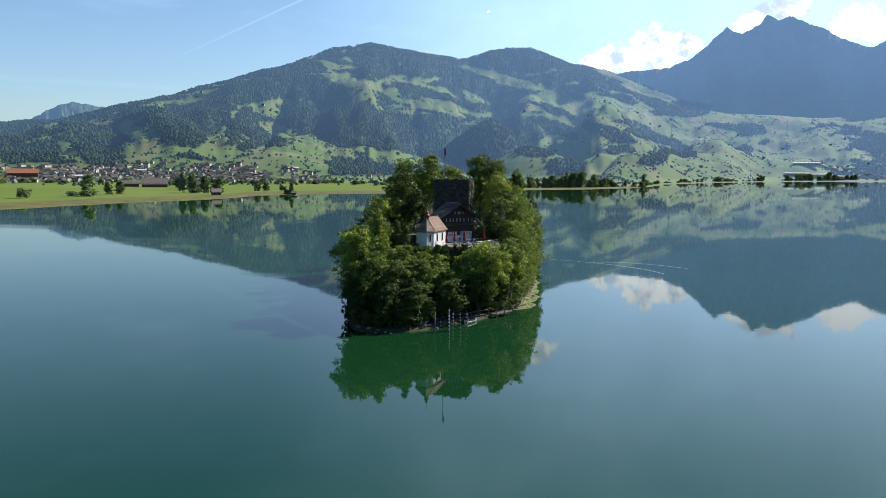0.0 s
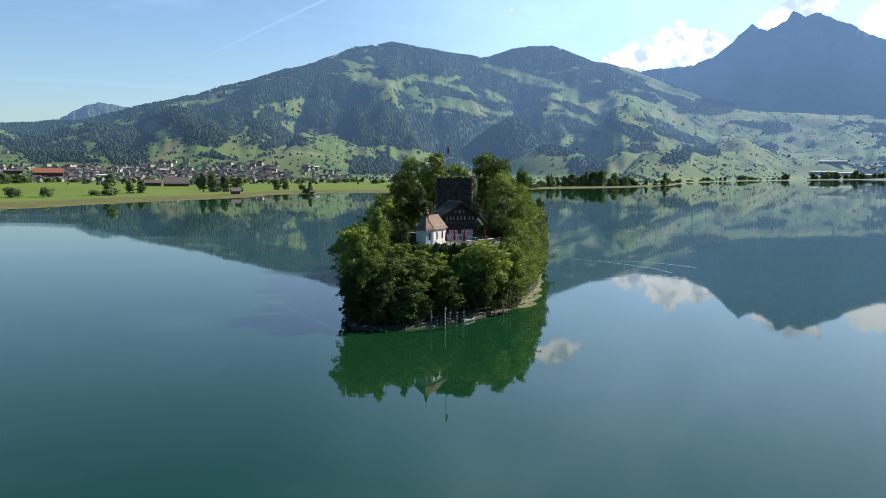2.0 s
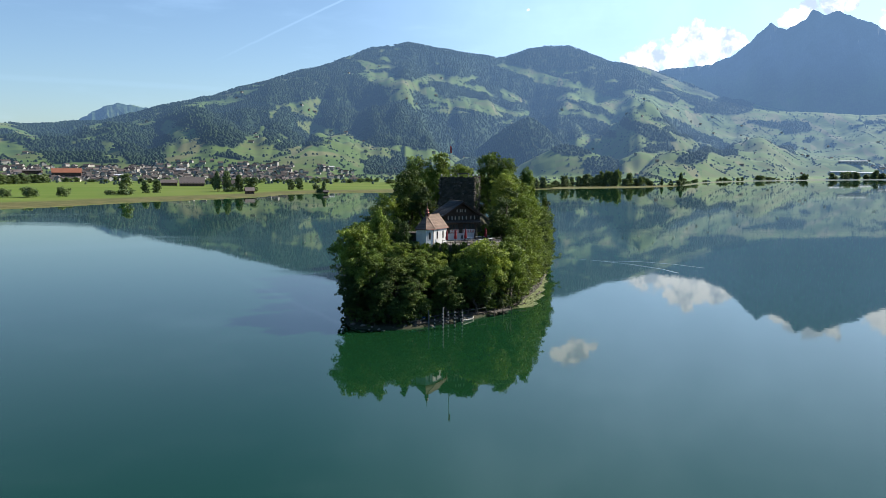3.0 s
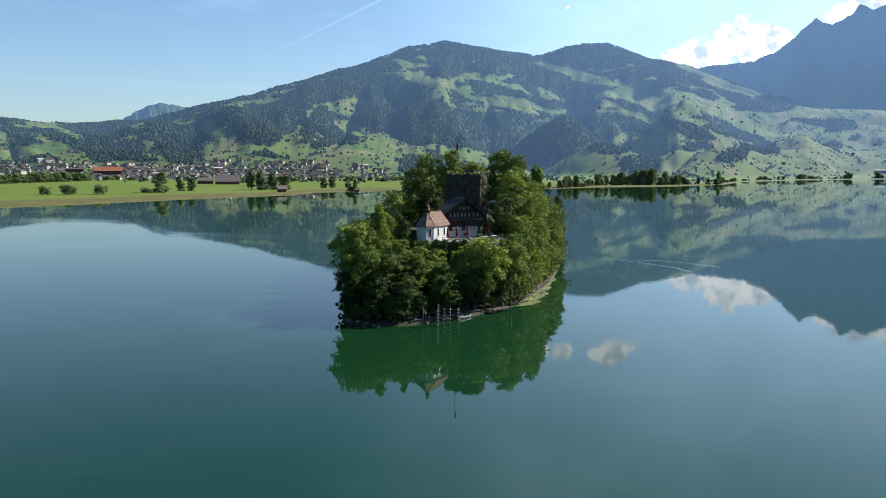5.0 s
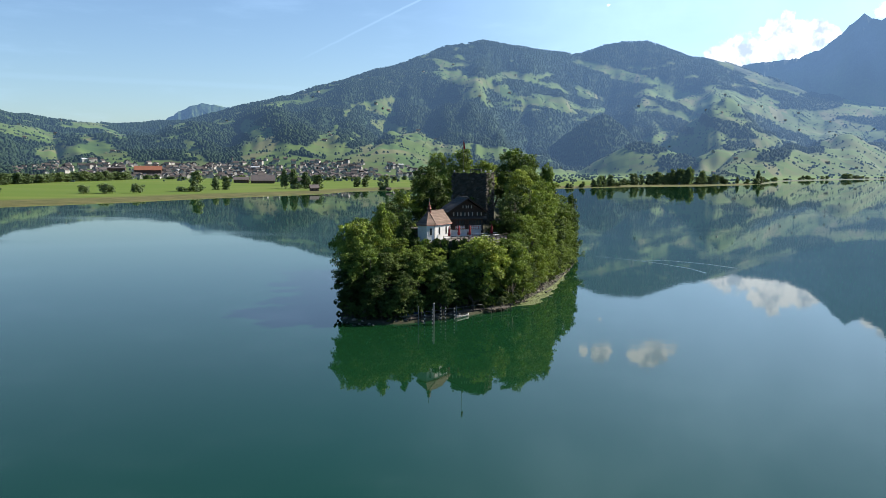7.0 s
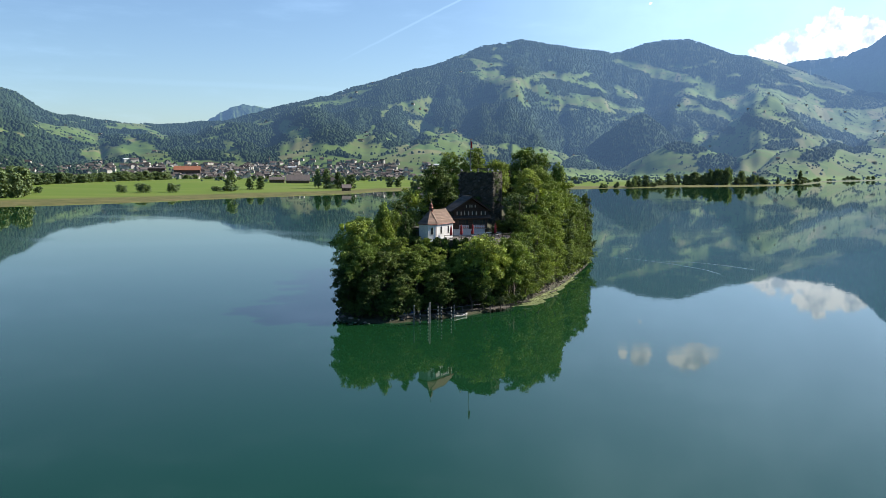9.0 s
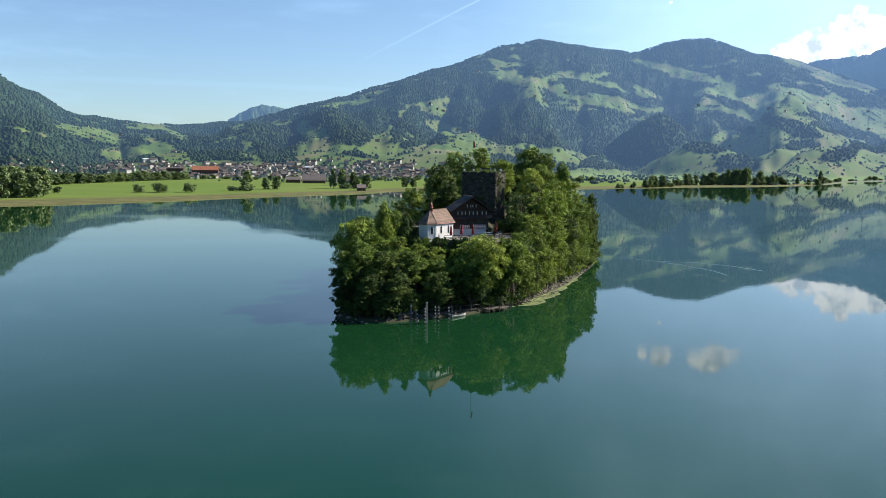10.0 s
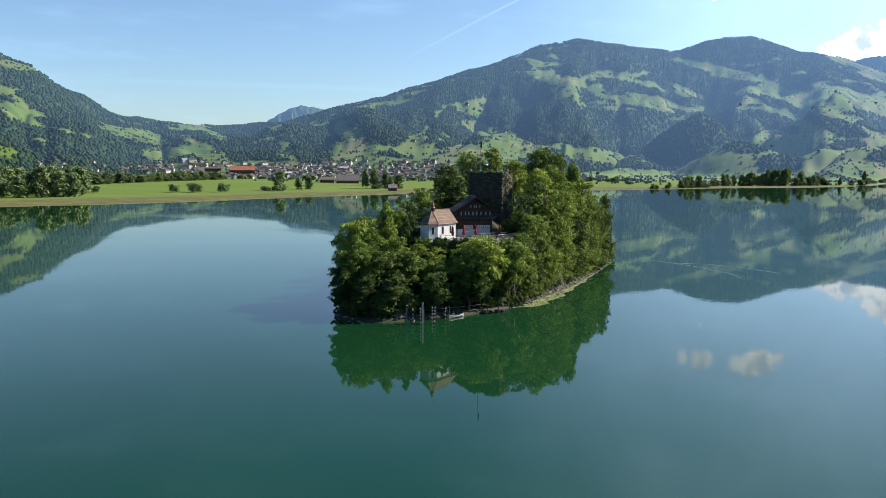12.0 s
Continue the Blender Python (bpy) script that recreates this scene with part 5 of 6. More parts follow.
# ---- terrace ----
TERR = [(-1.0, 168.2), (4.5, 169.0), (9.5, 172.5), (12.0, 178.5), (11.5, 184.0), (6.0, 186.0), (-1.0, 178.0)]
bm = bmesh.new()
up, dn = [bm.verts.new((x, y, TERRACE_Z + 0.15)) for x, y in TERR], [bm.verts.new((x, y, TERRACE_Z - 3.5)) for x, y in TERR]
bm.faces.new(up)
for i in range(len(TERR)):
    j = (i + 1) % len(TERR)
    bm.faces.new((dn[i], dn[j], up[j], up[i]))
terrace = part("terrace", bm, GRAVEL, None)
tagged(terrace, "gravel terrace with stone retaining wall before the inn", "terrace", kind="structure")


def railing(a, b):
    a, b = Vector((*a, TERRACE_Z + 0.15)), Vector((*b, TERRACE_Z + 0.15))
    n = max(2, int((b - a).length / 1.4))
    ob = thing("railing", "dark wooden terrace railing with slim posts", "railing", "terrace railings", Matrix.Translation(a))
    for i in range(n + 1):
        bm = bmesh.new()
        p = (b - a) * (i / n)
        tube(bm, p, p + Vector((0, 0, 1.05)), 0.05, sides=6)
        part("post", bm, TIMBER, ob)
    for z in (0.5, 1.0):
        bm = bmesh.new()
        tube(bm, Vector((0, 0, z)), (b - a) + Vector((0, 0, z)), 0.045, sides=6)
        part("rail", bm, TIMBER, ob)


for a, b in zip(TERR[:4], TERR[1:5]):
    railing(a, b)


def parasol(x, y):
    z = TERRACE_Z + 0.15
    ob = thing("parasol", "closed dark red parasol standing on the terrace", "parasol", "parasols of the inn", pose(x, y, z, 0, 0, rg.uniform(0, 90)))
    bm = bmesh.new()
    tube(bm, (0, 0, 0), (0, 0, 3.1), 0.035, sides=8)
    part("pole", bm, STEEL, ob)
    bm = bmesh.new()
    sides = 12
    rings = []
    for r, h in ((0.16, 0.75), (0.27, 0.9), (0.29, 1.4), (0.2, 1.7), (0.22, 2.0), (0.16, 2.6), (0.05, 3.0)):
        rings.append([bm.verts.new((r * (1 + 0.22 * (i % 2)) * math.cos(2 * math.pi * i / sides), r * (1 + 0.22 * (i % 2)) * math.sin(2 * math.pi * i / sides), h)) for i in range(sides)])
    for lo_, hi_ in zip(rings, rings[1:]):
        for i in range(sides):
            j = (i + 1) % sides
            bm.faces.new((lo_[i], lo_[j], hi_[j], hi_[i]))
    bm.faces.new(rings[0][::-1])
    bm.faces.new(rings[-1])
    part("canopy", bm, RED_CLOTH, ob, "folded dark red cloth", True)
    bm = bmesh.new()
    lathe(bm, [(0.35, 0), (0.35, 0.08), (0.1, 0.14)], 10)
    part("base", bm, STEEL, ob)
    return ob


for x, y in ((-0.3, 171.6), (1.5, 174.2), (3.7, 176.2), (8.2, 180.6)):
    parasol(x, y)


def beer_table(x, y, turn):
    ob = thing("table", "pale wooden terrace table with two benches beside it", "table", "terrace tables", pose(x, y, TERRACE_Z + 0.15, 0, 0, turn))
    bm = bmesh.new()
    box(bm, -1.0, 1.0, -0.35, 0.35, 0.72, 0.77)
    part("tabletop", bm, WHITE_PAINT, ob)
    for lx_ in (-0.8, 0.8):
        for ly_ in (-0.25, 0.25):
            bm = bmesh.new()
            tube(bm, (lx_, ly_, 0), (lx_, ly_, 0.72), 0.03, sides=6)
            part("leg", bm, STEEL, ob)
    return ob


def bench(x, y, turn):
    ob = thing("bench", "plain wooden terrace bench", "bench", "terrace benches", pose(x, y, TERRACE_Z + 0.15, 0, 0, turn))
    bm = bmesh.new()
    box(bm, -1.0, 1.0, -0.14, 0.14, 0.42, 0.46)
    part("seat", bm, OAK, ob)
    for lx_ in (-0.8, 0.8):
        bm = bmesh.new()
        box(bm, lx_ - 0.03, lx_ + 0.03, -0.12, 0.12, 0, 0.42)
        part("leg", bm, STEEL, ob)
    return ob


t0, b0 = None, None
for x, y, turn in ((2.4, 171.4, 10), (5.2, 172.6, 25), (7.6, 174.6, 40), (4.4, 179.0, 49), (6.4, 180.8, 49), (9.6, 177.6, 60), (8.4, 183.0, 50)):
    m = pose(x, y, TERRACE_Z + 0.15, 0, 0, turn)
    t0 = beer_table(x, y, turn) if t0 is None else (copy_thing(t0, m) and t0)
    for s in (-0.75, 0.75):
        q = m @ Vector((0, s, 0))
        mb = pose(q.x, q.y, TERRACE_Z + 0.15, 0, 0, turn)
        b0 = bench(q.x, q.y, turn) if b0 is None else (copy_thing(b0, mb) and b0)

# low flat-roofed shed behind the chapel
shed = thing("shed", "low grey flat-roofed shed beside the chapel", "shed", m=pose(-9.6, 175.4, 14.0, 0, 0, 12))
bm = bmesh.new()
box(bm, -2.0, 2.0, -1.2, 1.2, -2.0, 2.2)
part("wall", bm, OAK, shed)
bm = bmesh.new()
box(bm, -2.3, 2.3, -1.5, 1.5, 2.2, 2.4)
part("roof", bm, OAK, shed)

# ---- landing stage ----
def rim_at(k):
    return Vector((*RIM[k % len(RIM)], 0))


STAGE_A, STAGE_B = Vector((-4.0, 146.9, 0)), Vector((13.2, 165.2, 0))
run = (STAGE_B - STAGE_A)
sd = run.normalized()
outw = Vector((sd.y, -sd.x, 0))
stage_m = Matrix.Translation(STAGE_A) @ Matrix.Rotation(math.atan2(sd.y, sd.x), 4, "Z")
stage = thing("landing_stage", "grey timber landing stage along the shaded shore", "jetty", m=stage_m)
L = run.length
for k in range(int(L / 0.24)):
    bm = bmesh.new()
    x0 = k * 0.24
    j = rg.uniform(-0.06, 0.06)
    box(bm, x0, x0 + 0.21, 0.1 + j, 1.7 + j, 0.72, 0.78)
    part("plank", bm, OAK, stage)
for y in (0.3, 1.5):
    bm = bmesh.new()
    box(bm, 0, L, y - 0.08, y + 0.08, 0.52, 0.719)
    part("beam", bm, OAK, stage)
for k in range(10):
    for y in (0.18, 1.6):
        bm = bmesh.new()
        x = 0.6 + k * (L - 1.2) / 9
        tube(bm, (x, y, -1.5), (x, y, 0.7 if y > 1 else rg.uniform(1.3, 2.0)), 0.11, sides=8)
        part("pile", bm, OAK, stage)
bm = bmesh.new()
tube(bm, (3.0, 0.18, 1.75), (L - 6, 0.18, 1.75), 0.04, sides=6)
part("handrail", bm, STEEL, stage)
# cross jetty at the outer end
jetty = thing("jetty", "short pale plank jetty at the end of the landing stage", "jetty", m=stage_m @ pose(L - 5.5, -1.6, 0))
for k in range(20):
    bm = bmesh.new()
    box(bm, k * 0.3, k * 0.3 + 0.27, 0, 1.5, 0.74, 0.80)
    part("plank", bm, OAK, jetty)
for x in (0.3, 3.0, 5.7):
    for y in (0.1, 1.4):
        bm = bmesh.new()
        tube(bm, (x, y, -1.5), (x, y, 1.5 if y < 1 else 0.74), 0.1, sides=8)
        part("pile", bm, OAK, jetty)


def mooring_post(p, h, striped):
    ob = thing("mooring_post", "black mooring post with white bands standing in the water" if striped else "pale grey steel mooring post standing in the water", "mooring post", "mooring posts", Matrix.Translation(p))
    bm = bmesh.new()
    tube(bm, (0, 0, -2), (0, 0, h), 0.12, 0.11, 10)
    part("shaft", bm, BLACK_PAINT if striped else STEEL, ob)
    if striped:
        for z in (0.25, 1.0, 1.7, 2.3, 2.9):
            if z < h - 0.1:
                bm = bmesh.new()
                lathe(bm, [(0.128, 0), (0.135, 0.02), (0.135, 0.28), (0.128, 0.3)], 10, (0, 0, z))
                part("band", bm, PALE_SHUTTER, ob)
    bm = bmesh.new()
    lathe(bm, [(0.12, 0), (0.16, 0.05), (0.1, 0.14), (0.02, 0.18)], 10, (0, 0, h))
    part("cap", bm, STEEL if not striped else BLACK_PAINT, ob)


for along, off, h, striped in ((2.2, -2.6, 3.6, False), (5.2, -3.4, 3.9, False), (5.6, -3.1, 3.9, False), (4.4, -4.2, 3.2, True), (7.4, -4.4, 3.2, True), (10.5, -3.2, 2.6, True), (3.4, -3.0, 2.4, True), (8.6, -1.2, 2.6, True), (12.4, -1.4, 2.4, False)):
    p = STAGE_A + sd * (along - 1.6) - outw * off
    mooring_post(p, h, striped)


def rowing_boat(m, hull_mat, label, cover=None):
    ob = thing("rowing_boat", label, "boat", "boats at the landing stage", m)
    bm = bmesh.new()
    rows = []
    for k in range(11):
        t = k / 10
        w_ = 0.68 * math.sin(math.pi * (0.16 + 0.84 * t) ** 0.8) ** 0.7 if 0 < t < 1 else (0.42 if t == 0 else 0.03)
        x = -1.9 + 3.8 * t
        sheer = 0.42 + 0.22 * (2 * t - 1) ** 2
        row = []
        for i in range(9):
            s = math.pi * i / 8
            row.append(bm.verts.new((x, -w_ * math.cos(s), sheer - (sheer + 0.1) * math.sin(s) ** 0.8)))
        rows.append(row)
    for a, b in zip(rows, rows[1:]):
        for i in range(8):
            bm.faces.new((a[i], a[i + 1], b[i + 1], b[i]))
    bm.faces.new(rows[0])
    bmesh.ops.solidify(bm, geom=bm.faces[:], thickness=0.05)
    part("hull", bm, hull_mat, ob, smooth=True)
    for x in (-1.0, 0.2):
        bm = bmesh.new()
        box(bm, x - 0.13, x + 0.13, -0.55, 0.55, 0.26, 0.3)
        part("thwart", bm, OAK, ob)
    if cover:
        bm = bmesh.new()
        prev = None
        for k in range(9):
            x = -1.7 + 3.2 * k / 8
            row = [bm.verts.new((x, -0.75 + 1.5 * i / 6, 0.5 + 0.32 * math.sin(math.pi * i / 6) + rg.uniform(-0.03, 0.03))) for i in range(7)]
            if prev:
                for i in range(6):
                    bm.faces.new((prev[i], prev[i + 1], row[i + 1], row[i]))
            prev = row
        bmesh.ops.solidify(bm, geom=bm.faces[:], thickness=0.02)
        part("tarpaulin", bm, cover, ob, "blue tarpaulin", True)
    return ob


p = STAGE_A + sd * 12.6 + outw * 1.0
rowing_boat(Matrix.Translation(p) @ Matrix.Rotation(math.atan2(sd.y, sd.x) + 0.1, 4, "Z"), WHITE_PAINT, "white rowing boat moored at the landing stage")
p = STAGE_A + sd * 2.2 - outw * 2.9
p.z = ground_level(p.x, p.y) - 0.05
rowing_boat(Matrix.Translation(p) @ Matrix.Rotation(math.atan2(sd.y, sd.x), 4, "Z") @ Matrix.Scale(1.15, 4), WHITE_PAINT, "boat under a bright blue tarpaulin drawn up on the bank", BLUE_TARP)

# fallen branch on the bank
log = thing("fallen_branch", "bare pale fallen branch leaning on the bank", "branch", m=pose(-13.2, 148.6, 6.6, 0, -30, 20))
for a, b, r in (((0, 0, 0), (3.6, 0.2, 0.2), 0.09), ((1.6, 0.1, 0.1), (2.7, 0.9, 0.6), 0.05), ((2.4, 0.1, 0.1), (3.0, -0.7, 0.5), 0.04)):
    bm = bmesh.new()
    tube(bm, a, b, r, r * 0.5, 7)
    part("limb", bm, OAK, log)

# stones along the shore
bank = thing("stone_bank", "pale boulders and stones along the island's waterline", "stones")
bank_mesh = []
for k in range(5):
    bm = bmesh.new()
    bmesh.ops.create_icosphere(bm, subdivisions=1, radius=0.5)
    for v in bm.verts:
        v.co = Vector((v.co.x * rg.uniform(0.7, 1.4), v.co.y * rg.uniform(0.6, 1.2), v.co.z * rg.uniform(0.4, 0.85)))
    me = bpy.data.meshes.new("boulder")
    bm.to_mesh(me)
    bm.free()
    me.materials.append(ROCK)
    bank_mesh.append(me)
for k in range(290):
    i = rg.randrange(40, 92) if rg.random() < 0.86 else rg.randrange(0, 40)
    q = rim_at(i).lerp(rim_at(i + 1), rg.random())
    inw = (Vector((0, 215, 0)) - q).normalized()
    q = q + inw * rg.uniform(-1.1, 1.4)
    st = new("boulder", rg.choice(bank_mesh))
    st.parent = bank
    s = rg.uniform(0.35, 1.0) * (1.5 if rg.random() < 0.12 else 1) * (0.7 if i < 40 else 1)
    st.matrix_basis = pose(q.x, q.y, max(-0.1, ground_level(q.x, q.y)) + 0.1 * s, rg.uniform(-20, 20), rg.uniform(-20, 20), rg.uniform(0, 360)) @ Matrix.Scale(s, 4)
# driftwood on the stones
for x, y, turn in ((24.6, 222, 70), (21.5, 188, 60), (16.5, 171.5, 30)):
    dw = thing("driftwood", "bleached driftwood log on the stony shore", "log", "driftwood", pose(x, y, 0.55, 0, 0, turn))
    bm = bmesh.new()
    tube(bm, (-1.6, 0, 0), (1.6, 0.2, 0.25), 0.17, 0.1, 8)
    part("trunk", bm, OAK, dw)
    bm = bmesh.new()
    tube(bm, (0.4, 0.05, 0.1), (1.0, 0.8, 0.5), 0.08, 0.04, 6)
    part("limb", bm, OAK, dw)

# lily pads off the east shore
pads_v, pads_f = [], []
k = 0
while k < 5200:
    t = rg.uniform(43, 92)
    q = rim_at(int(t)).lerp(rim_at(int(t) + 1), t % 1)
    run_ = rim_at(int(t) + 2) - rim_at(int(t) - 2)
    inw = Vector((-run_.y, run_.x, 0)).normalized()
    wide = float(np.interp(t, (42, 45, 48, 56, 64, 72, 80, 92), (0.3, 2.0, 5.0, 4.8, 3.8, 2.8, 1.8, 0.4))) * (0.72 + 0.5 * vnoise(np.array(t * 0.45), np.array(3.0)))
    q = q - inw * (rg.random() ** 0.8 * wide - 0.4)
    r, a0 = rg.uniform(0.10, 0.24), rg.uniform(0, 6.3)
    base = len(pads_v)
    pads_v += [(q.x + r * math.cos(a0 + i * 1.047), q.y + r * math.sin(a0 + i * 1.047), 0.012 + rg.uniform(0, 0.03)) for i in range(6)]
    pads_f.append([base + i for i in range(6)])
    k += 1
pads = new("lily_pads", mesh_of("lily_pads", pads_v, pads_f, LILY))
tagged(pads, "yellow-green carpet of lily pads along the shore", "water lilies", kind="stuff")

# a wake on the lake: low ridges of water
for pts, name_ in ((((34, 269), (44, 263), (54, 254), (62, 243), (65, 234)), "wake"), (((46, 262), (58, 262), (68, 256), (76, 247)), "wake")):
    bm = bmesh.new()
    prev = None
    n = 60
    for k in range(n):
        t = k / (n - 1) * (len(pts) - 1)
        i = min(int(t), len(pts) - 2)
        a, b = Vector((*pts[i], 0)), Vector((*pts[i + 1], 0))
        c = a.lerp(b, t - i)
        side = Vector((b.y - a.y, a.x - b.x, 0)).normalized()
        row = [bm.verts.new(c + side * s * 0.35 + Vector((0, 0, h + 0.006 * math.sin(k * 1.7)))) for s, h in ((-2, -0.02), (-1.2, 0.022), (-0.6, 0.004), (0.1, 0.03), (0.8, 0.004), (1.5, 0.018), (2.2, -0.02))]
        if prev:
            for q in range(6):
                bm.faces.new((prev[q], row[q], row[q + 1], prev[q + 1]))
        prev = row
    tagged(part("wake", bm, WATER, None, "", True), "faint rippled wake drawn across calm water", "wake", kind="structure")

# ---- the far shore ----
shore_forms = [grow_tree("full", 41, 5.0, 14.0, 1500, FAR_CROWN, 70, "round leafy tree on the meadow by the lake", 0.75, "trees of the far shore", 2.0),
               grow_tree("tall", 42, 5.0, 14.0, 1500, FAR_CROWN, 70, "slender dark green tree near the lakeshore", 0.75, "trees of the far shore", 2.0),
               grow_tree("bush", 43, 5.0, 6.0, 900, FAR_CROWN, 50, "rounded dark bush standing alone in the meadow", 0.7, "bushes of the far shore", 2.0)]
for ob in shore_forms:
    ob.matrix_basis = pose(-540 + 12 * shore_forms.index(ob), 640, 1.0)
SH = ((5.0, 14.0), (5.0, 14.0), (5.0, 6.0))


def shore_tree(kind_, x, y, h, r):
    z = float(land_height(np.array([x]), np.array([y]))[0][0])
    ob = copy_thing(shore_forms[kind_], pose(x, y, z))
    ob.matrix_basis = pose(x, y, max(z, 0.2) - 0.3, 0, 0, rg.uniform(0, 360)) @ Matrix.Diagonal((r / SH[kind_][0], r / SH[kind_][0], h / SH[kind_][1], 1))
    return ob


SOLO = [(0, -382, 770, 22, 7.5), (2, -378, 757, 6, 9), (2, -392, 756, 5, 7), (0, -383, 815, 14, 5.5), (0, -373, 822, 15, 6), (1, -328, 885, 24, 6), (0, -318, 888, 24, 7), (0, -305, 893, 20, 6.5), (0, -290, 900, 17, 6.5), (2, -310, 880, 6, 6)]
SOLO += [(2, -449, 673, 8, 6.5), (2, -432, 684, 9, 9.5), (2, -410, 701, 9, 7), (0, -268, 985, 13, 6), (0, -258, 992, 12, 6), (2, -235, 985, 7, 6), (1, -197, 872, 15, 4.0), (2, -203, 871, 6, 4), (0, -330, 1000, 15, 6), (0, -345, 1010, 13, 6), (0, -400, 1060, 14, 6)]
for row in SOLO:
    shore_tree(*row)
# grove by the western shore
for k in range(84):
    a, r = rg.uniform(-51, -41.0), rg.uniform(725, 850)
    x, y, z = bearing_point(a, r)
    shore_tree(0 if rg.random() < 0.8 else 1, x, y, rg.uniform(19, 27), rg.uniform(7.0, 10.0))
# line of trees behind the meadow
for k in range(62):
    x, y, z = bearing_point(-42.6 + k * 0.165 + rg.uniform(-0.1, 0.1), 1050 + k * 5.5 + rg.uniform(-15, 15))
    shore_tree(0, x, y, rg.uniform(10, 16), rg.uniform(7, 10))
for k in range(60):
    x, y, z = bearing_point(-31.5 + k * 0.48 + rg.uniform(-0.35, 0.35), 1395 + rg.uniform(-50, 70))
    shore_tree(rg.choice((0, 2, 2)), x, y, rg.uniform(4.5, 9.5), rg.uniform(5.5, 9))
# wooded point and groves in the north and east: x, y, spread across, depth, how many, height, width
GROVES = [(4, 1040, 9, 8, 6, 7, 4.5), (26, 1062, 4, 4, 2, 13, 4.0), (44, 1046, 7, 6, 4, 14, 5.0), (58, 1050, 6, 6, 5, 16, 6.0), (70, 1056, 5, 5, 3, 11, 5.5), (118, 1370, 26, 25, 10, 17, 6.5), (160, 1410, 20, 25, 10, 19, 7.5),
          (210, 1440, 28, 30, 22, 24, 8.0), (242, 1345, 8, 8, 5, 15, 6.5), (262, 1372, 6, 6, 4, 18, 6.0), (283, 1384, 3, 3, 2, 19, 4.5), (312, 1400, 14, 8, 5, 9, 6.0)]
GROVES += [(345, 1500, 6, 5, 3, 22, 6.5), (420, 1800, 40, 20, 7, 11, 6.5), (560, 2050, 60, 30, 8, 10, 7.0), (755, 2330, 14, 10, 4, 18, 10), (860, 2440, 70, 20, 10, 10, 7.5), (930, 2500, 12, 10, 3, 19, 10),
           (1030, 2480, 20, 12, 6, 22, 10), (1095, 2500, 26, 12, 7, 22, 11), (1165, 2520, 26, 14, 8, 24, 12), (1250, 2620, 50, 20, 9, 18, 11)]
for gx_, gy_, across, deep_, count, tall, wide_ in GROVES:
    for k in range(count):
        x, y = gx_ + rg.uniform(-across, across), gy_ + rg.uniform(-deep_, deep_)
        a, r = bearing(x, y)
        x, y, z = bearing_point(float(a), min(max(float(r), float(curve(SHORE, 1, float(a))) + 14), float(curve(SHORE, 1, float(a))) + 75))
        shore_tree(rg.choice((0, 0, 0, 1, 2)) if wide_ > 4.6 else 1, x, y, tall * rg.uniform(0.4, 1.1), wide_ * rg.uniform(0.75, 1.1))


def gable_house(w_, d, h, ridge, wall_mat, roof_mat, label, category, group, name="house"):
    """A simple house: walls, overhanging roof, windows along the front, door."""
    ob = thing(name, label, category, group)
    bm = bmesh.new()
    box(bm, -w_ / 2, w_ / 2, -d / 2, d / 2, -3.0, h)
    vs = [bm.verts.new(p) for p in ((-w_ / 2, -d / 2, h), (-w_ / 2, d / 2, h), (-w_ / 2, 0, h + ridge - 0.3), (w_ / 2, -d / 2, h), (w_ / 2, d / 2, h), (w_ / 2, 0, h + ridge - 0.3))]
    bm.faces.new((vs[0], vs[2], vs[1]))
    bm.faces.new((vs[3], vs[4], vs[5]))
    part("wall", bm, wall_mat, ob)
    bm = bmesh.new()
    o = 0.9
    ez = h - ridge * o / (d / 2)
    slab(bm, [(-w_ / 2 - o, -d / 2 - o, ez), (w_ / 2 + o, -d / 2 - o, ez), (w_ / 2 + o, 0, h + ridge), (-w_ / 2 - o, 0, h + ridge)], 0.3)
    slab(bm, [(w_ / 2 + o, d / 2 + o, ez), (-w_ / 2 - o, d / 2 + o, ez), (-w_ / 2 - o, 0, h + ridge), (w_ / 2 + o, 0, h + ridge)], 0.3)
    part("roof", bm, roof_mat, ob)
    n = max(2, int(w_ / 4))
    for i in range(n):
        for z in ((1.0,) if h < 4.5 else (1.0, 3.8)):
            bm = bmesh.new()
            x = -w_ / 2 + (i + 0.5) * w_ / n
            box(bm, x - 0.6, x + 0.6, -d / 2 - 0.06, -d / 2 + 0.02, z, z + 1.4)
            part("window", bm, GLASS, ob)
    return ob


def settle(ob, x, y, turn, size=1.0):
    z = float(land_height(np.array([x]), np.array([y]))[0][0])
    ob.matrix_basis = pose(x, y, z + 0.2, 0, 0, turn) @ Matrix.Scale(size, 4)
    return ob


barn = settle(gable_house(46, 20, 10.5, 7.0, HOUSE_WOOD, ORANGE_ROOF, "long brown barn with orange-red tiled roof", "barn", "", "barn"), -752, 1285, 28)
settle(gable_house(34, 17, 4.5, 8.0, HOUSE_WOOD, HOUSE_ROOF, "broad dark brown barn with deep roof", "barn", "", "barn"), -442, 1082, 22)
settle(gable_house(22, 12, 4.5, 4, HOUSE_WOOD, HOUSE_ROOF, "low brown farm shed behind the meadow", "barn", "", "barn"), -480, 1090, 22)
settle(gable_house(20, 11, 6.5, 4.5, HOUSE_WALL, HOUSE_ROOF, "white farmhouse with brown roof by the lake meadow", "house", "", "house"), -352, 992, 20)
settle(gable_house(9, 7, 3.6, 3.2, HOUSE_WOOD, HOUSE_ROOF, "small brown boathouse on the reedy shore", "boathouse", "", "boathouse"), -268, 822, 30)
